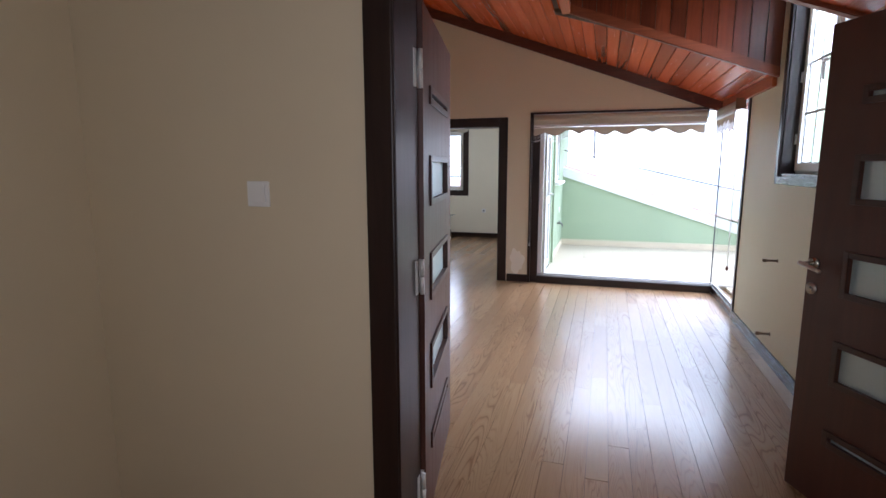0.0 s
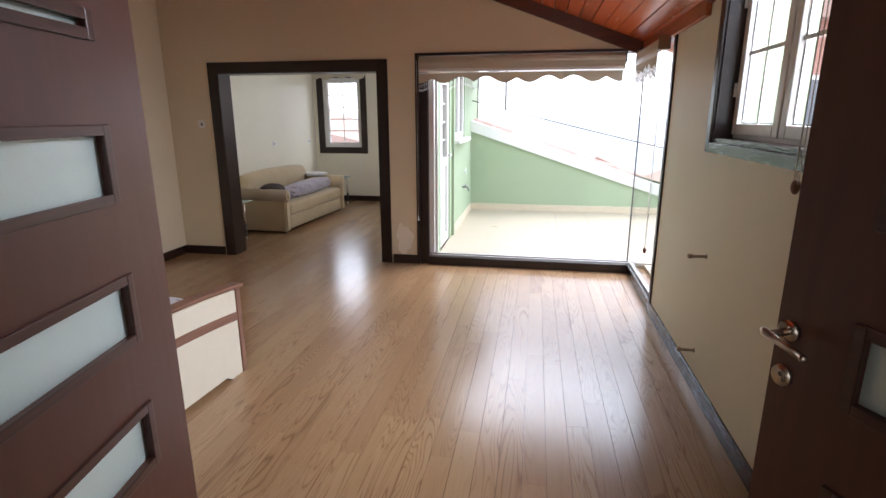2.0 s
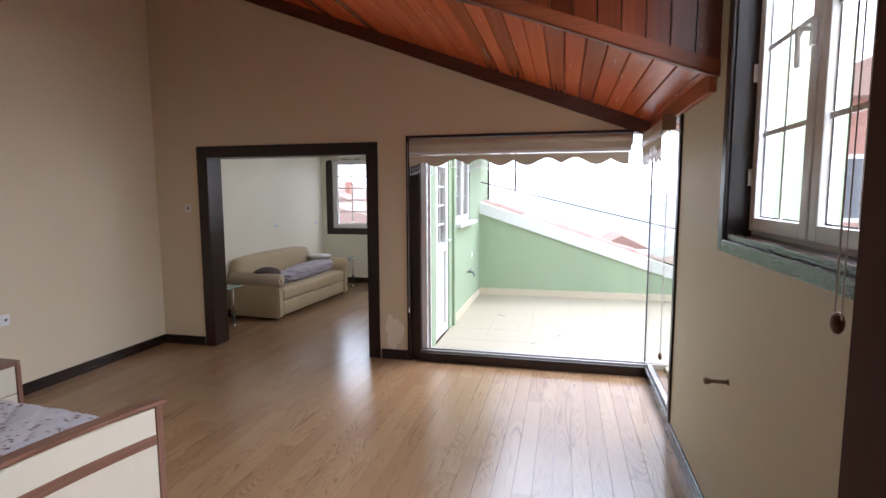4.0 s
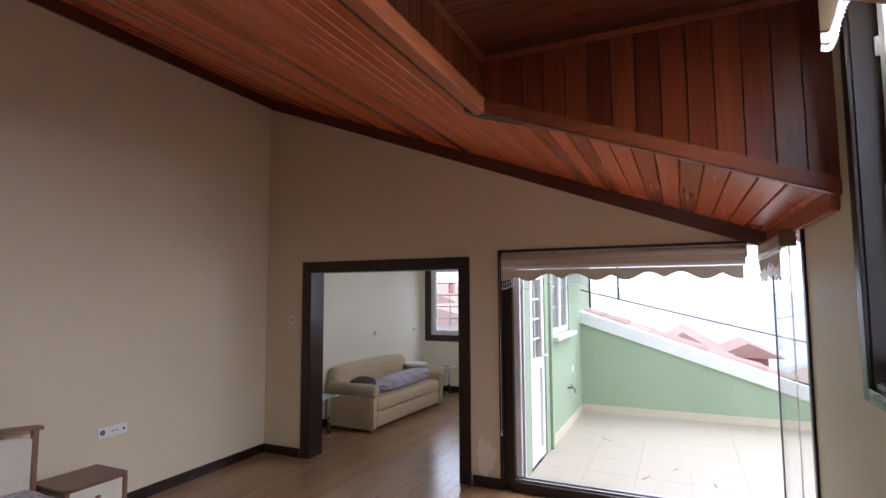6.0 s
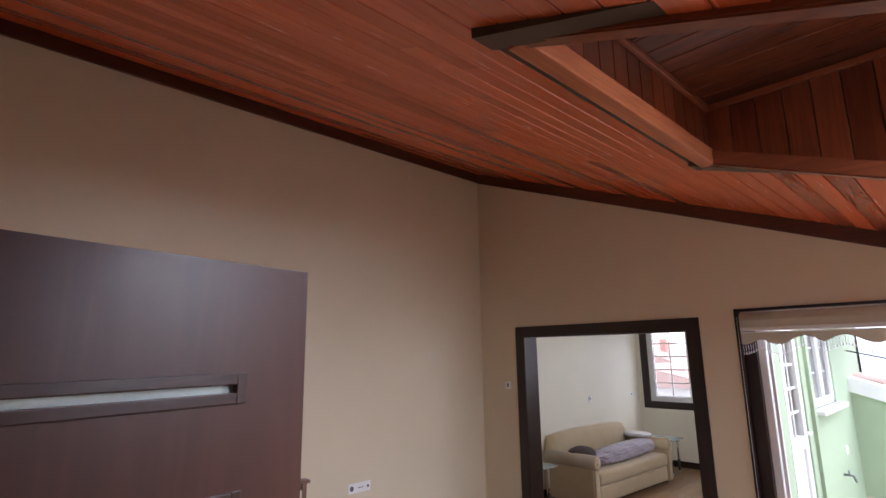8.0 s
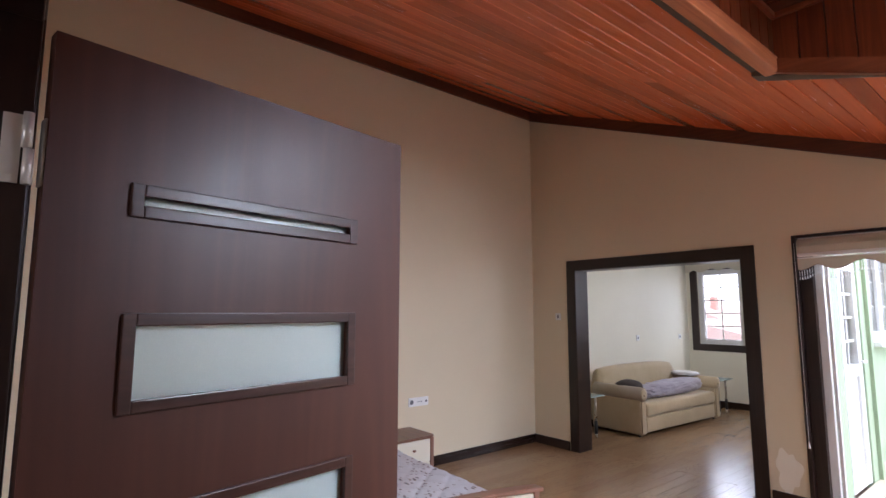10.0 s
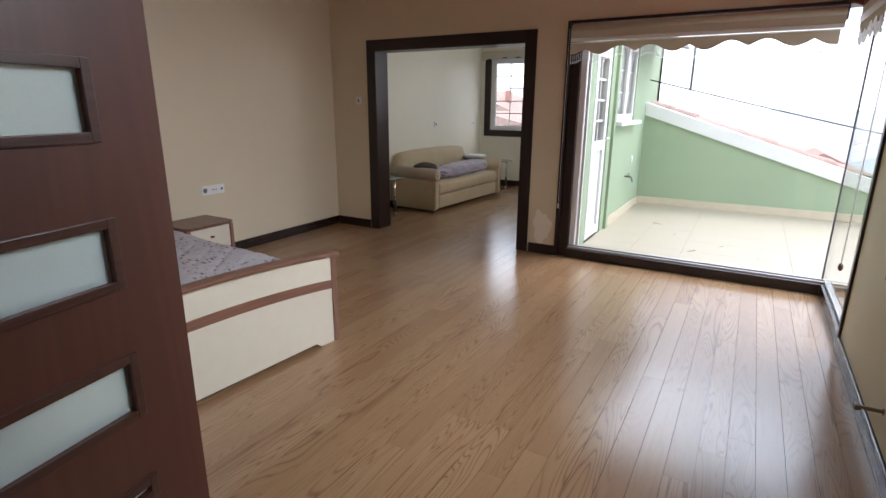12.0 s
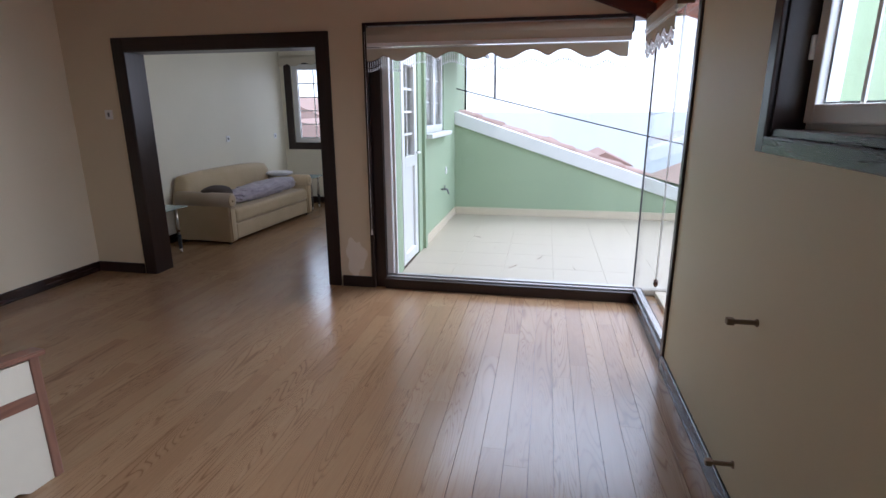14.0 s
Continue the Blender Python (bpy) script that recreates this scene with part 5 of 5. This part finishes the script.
def house(x, y, w, d, ground, eave, ridge, label, wall=None, chimney=True):
    h = thing("house", label, "house", "houses beyond the terrace")
    part("wall", bm_box(bmesh.new(), (x - w / 2, y - d / 2, ground), (x + w / 2, y + d / 2, eave)), wall or HOUSEW, h, "rendered house wall")
    bm = bmesh.new()
    bm_prism(bm, [(x - w / 2 - 0.4, eave - 0.1), (x + w / 2 + 0.4, eave - 0.1), (x, ridge)], "y", y - d / 2 - 0.4, y + d / 2 + 0.4)
    rf = part("roof", bm, CLAYT, h, "red tiled roof")
    if chimney:
        ch = part("chimney", bm_box(bmesh.new(), (x + w * 0.2, y - d * 0.2, eave), (x + w * 0.2 + 0.42, y - d * 0.2 + 0.42, ridge - 0.05), 0.03), BRICKM, rf, "brick chimney")
    for i in range(max(2, int(w / 2.4))):
        for z in (eave - 1.7, eave - 4.4):
            if z < ground + 0.5:
                continue
            xx = x - w / 2 + (i + 0.5) * w / max(2, int(w / 2.4))
            wd = box("window", (xx - 0.5, y - d / 2 - 0.04, z - 0.55), (xx + 0.5, y - d / 2 + 0.02, z + 0.65), PVC, h, 0.01, "white framed window")
            box("pane", (xx - 0.42, y - d / 2 - 0.05, z - 0.47), (xx + 0.42, y - d / 2 - 0.041, z + 0.57), GREYM, wd)
    return h


house(0.9, 22.0, 3.2, 4.0, -9, -0.6, 0.50, "house with a red tiled roof", chimney=False)
house(2.75, 22.6, 1.1, 2.0, -9, -0.25, 0.10, "narrow brick house with a red tiled roof", BRICKM, False)
house(8.5, 30.0, 8.0, 7.0, -9, -3.0, -1.2, "house with a red tiled roof down the slope")
house(-11.0, 30.0, 8.0, 7.0, -9, 0.2, 1.1, "house with a red tiled roof behind the window", None, False)
house(-19, 44.0, 11.0, 8.0, -9, 0.3, 2.6, "house with a red tiled roof far off", None, True)
house(20.0, 48.0, 10.0, 8.0, -12, -4.0, -2.0, "house with a red tiled roof far off")
# next-door block and the green pier outside the dormer window
house(8.3, 15.0, 7.4, 4.0, -9, 3.3, 4.9, "pale red neighbouring block with a tiled roof", BRICKM, False)
structure(box("wall_pier_outside", (XR + 0.157, WY1 - 0.012, 0.2), (XR + 0.42, WY1 + 0.16, 2.25), GREEN), "pale green rendered pier outside the dormer window", "wall")
ground = structure(box("ground", (-2500, -2500, -9.4), (2500, 2500, -9.0), DISTANT), "open ground with haze put into its colour, falling away to the horizon", "ground")

# cable and its hanger
ca = thing("overhead_cable", "thin dark cable strung along the parapet", "cable")
bm = bmesh.new()
prev = None
for k in range(25):
    f = k / 24
    p = (-0.50 + 6.0 * f, TY + 0.12, 1.77 - 0.226 * 6.0 * f - 0.05 * math.sin(math.pi * f))
    if prev:
        bm_tube(bm, prev, p, 0.008, 8)
    prev = p
part("wire", bm, CABLE, ca)
tube("hanger", (0.075, TY + 0.12, 1.61), (0.075, TY + 0.12, 2.22), 0.016, GREYM, ca, "grey metal hanger")
eave = thing("eave", "small grey eave over the terrace window", "eave", kind="structure")
bm = bmesh.new()
bm_prism(bm, [(TX, 2.28), (TX + 0.42, 2.15), (TX + 0.42, 2.19), (TX, 2.34)], "y", 8.5, TY + 0.3)
part("canopy", bm, GREYM, eave)


def tap():
    h = thing("garden_tap", "small metal garden tap on the green wall", "tap")
    y, z = 9.11, 0.54
    bm = bm_tube(bmesh.new(), (TX, y, z), (TX + 0.08, y, z), 0.012)
    bm_tube(bm, (TX + 0.075, y, z + 0.006), (TX + 0.095, y, z - 0.06), 0.010)
    part("spout", bm, GREYM, h, "", True)
    bm = bm_tube(bmesh.new(), (TX + 0.045, y, z), (TX + 0.045, y, z + 0.04), 0.007)
    bm_box(bm, (TX + 0.04, y - 0.03, z + 0.038), (TX + 0.05, y + 0.03, z + 0.048), 0.003)
    part("handle", bm, GREYM, h, "", True)
    return h


tap()
# dry twigs on the terrace and a scrap on the floor
rng = random.Random(12)
for k, (x, y) in enumerate(((0.3, 8.2), (0.75, 7.9), (1.1, 7.6), (0.1, 8.7), (0.5, 7.55))):
    bm = bmesh.new()
    a = rng.random() * 3.1
    p = Vector((x, y, TZ + 0.006))
    for s in range(4):
        q = p + Vector((math.cos(a), math.sin(a), 0)) * 0.032
        bm_tube(bm, p, q, 0.0028, 6, 0.002)
        p, a = q, a + rng.uniform(-0.5, 0.5)
    tagged(part("twig", bm, BROWNK, None, "", True), "thin dry brown twig lying on the terrace", "twig", "twigs")

# ---- laid pieces ----


def board_mesh(w, l):
    """One floor board."""
    bm = bm_box(bmesh.new(), (0, 0, -0.012), (w, l, 0.0))
    return mesh_of(bm, "floor_board", FLOORM)


def lay(parent, x0, x1, y0, y1, seed, width=0.106, length=1.26):
    rng = random.Random(seed)
    cache = {}
    x = x0
    while x < x1 - 0.01:
        w = min(width, x1 - x)
        y = y0 - rng.random() * length
        while y < y1:
            a, b = max(y, y0), min(y + length, y1)
            if b - a > 0.02:
                key = (round(w, 3), round(b - a, 2))
                if key not in cache:
                    cache[key] = board_mesh(w - 0.0018, key[1] - 0.0005)
                ob = new("floor_board", cache[key])
                ob.location = (x, a, 0)
                ob.parent = parent
            y += length
        x += width


def lay_joined(name, parent, x0, x1, y0, y1, seed, width=0.106, length=1.26):
    rng = random.Random(seed)
    bm = bmesh.new()
    x = x0
    while x < x1 - 0.01:
        w = min(width, x1 - x)
        y = y0 - rng.random() * length
        while y < y1:
            a, b = max(y, y0), min(y + length, y1)
            if b - a > 0.02:
                bm_box(bm, (x + 0.0004, a + 0.0004, -0.012), (x + w - 0.0004, b - 0.0004, 0))
            y += length
        x += width
    return tagged(part(name, bm, FLOORI, parent, "further oak laminate boards"), kind="stuff")


lay(floor, XL, XJ, YH - 0.10, YB + 0.2, 1)
lay_joined("boards_hall", floor, -1.7, 2.1, YH - 2.2, YH - 0.10, 2)
lay_joined("boards_sitting", floor_s, SX, TX - 0.2, YB2, SY, 3)

# terrace tiles
terrace = structure(thing("terrace_floor", "pale cream square terrace tiles", "floor"), "pale cream square terrace tiles", "floor")
tile_me = mesh_of(bm_box(bmesh.new(), (0.0008, 0.0008, TZ - 0.012), (0.4492, 0.4492, TZ), 0.001), "tile", TILE)
bits = {}
y = YB2
while y < TY - 0.01:
    x = TX
    while x < 5.0:
        d = min(0.45, TY - y)
        if round(d, 3) not in bits:
            bits[round(d, 3)] = mesh_of(bm_box(bmesh.new(), (0.0008, 0.0008, TZ - 0.012), (0.4492, d - 0.0008, TZ), 0.001), "tile", TILE)
        ob = new("tile", bits[round(d, 3)])
        ob.location = (x, y, 0)
        ob.parent = terrace
        x += 0.45
    y += 0.45
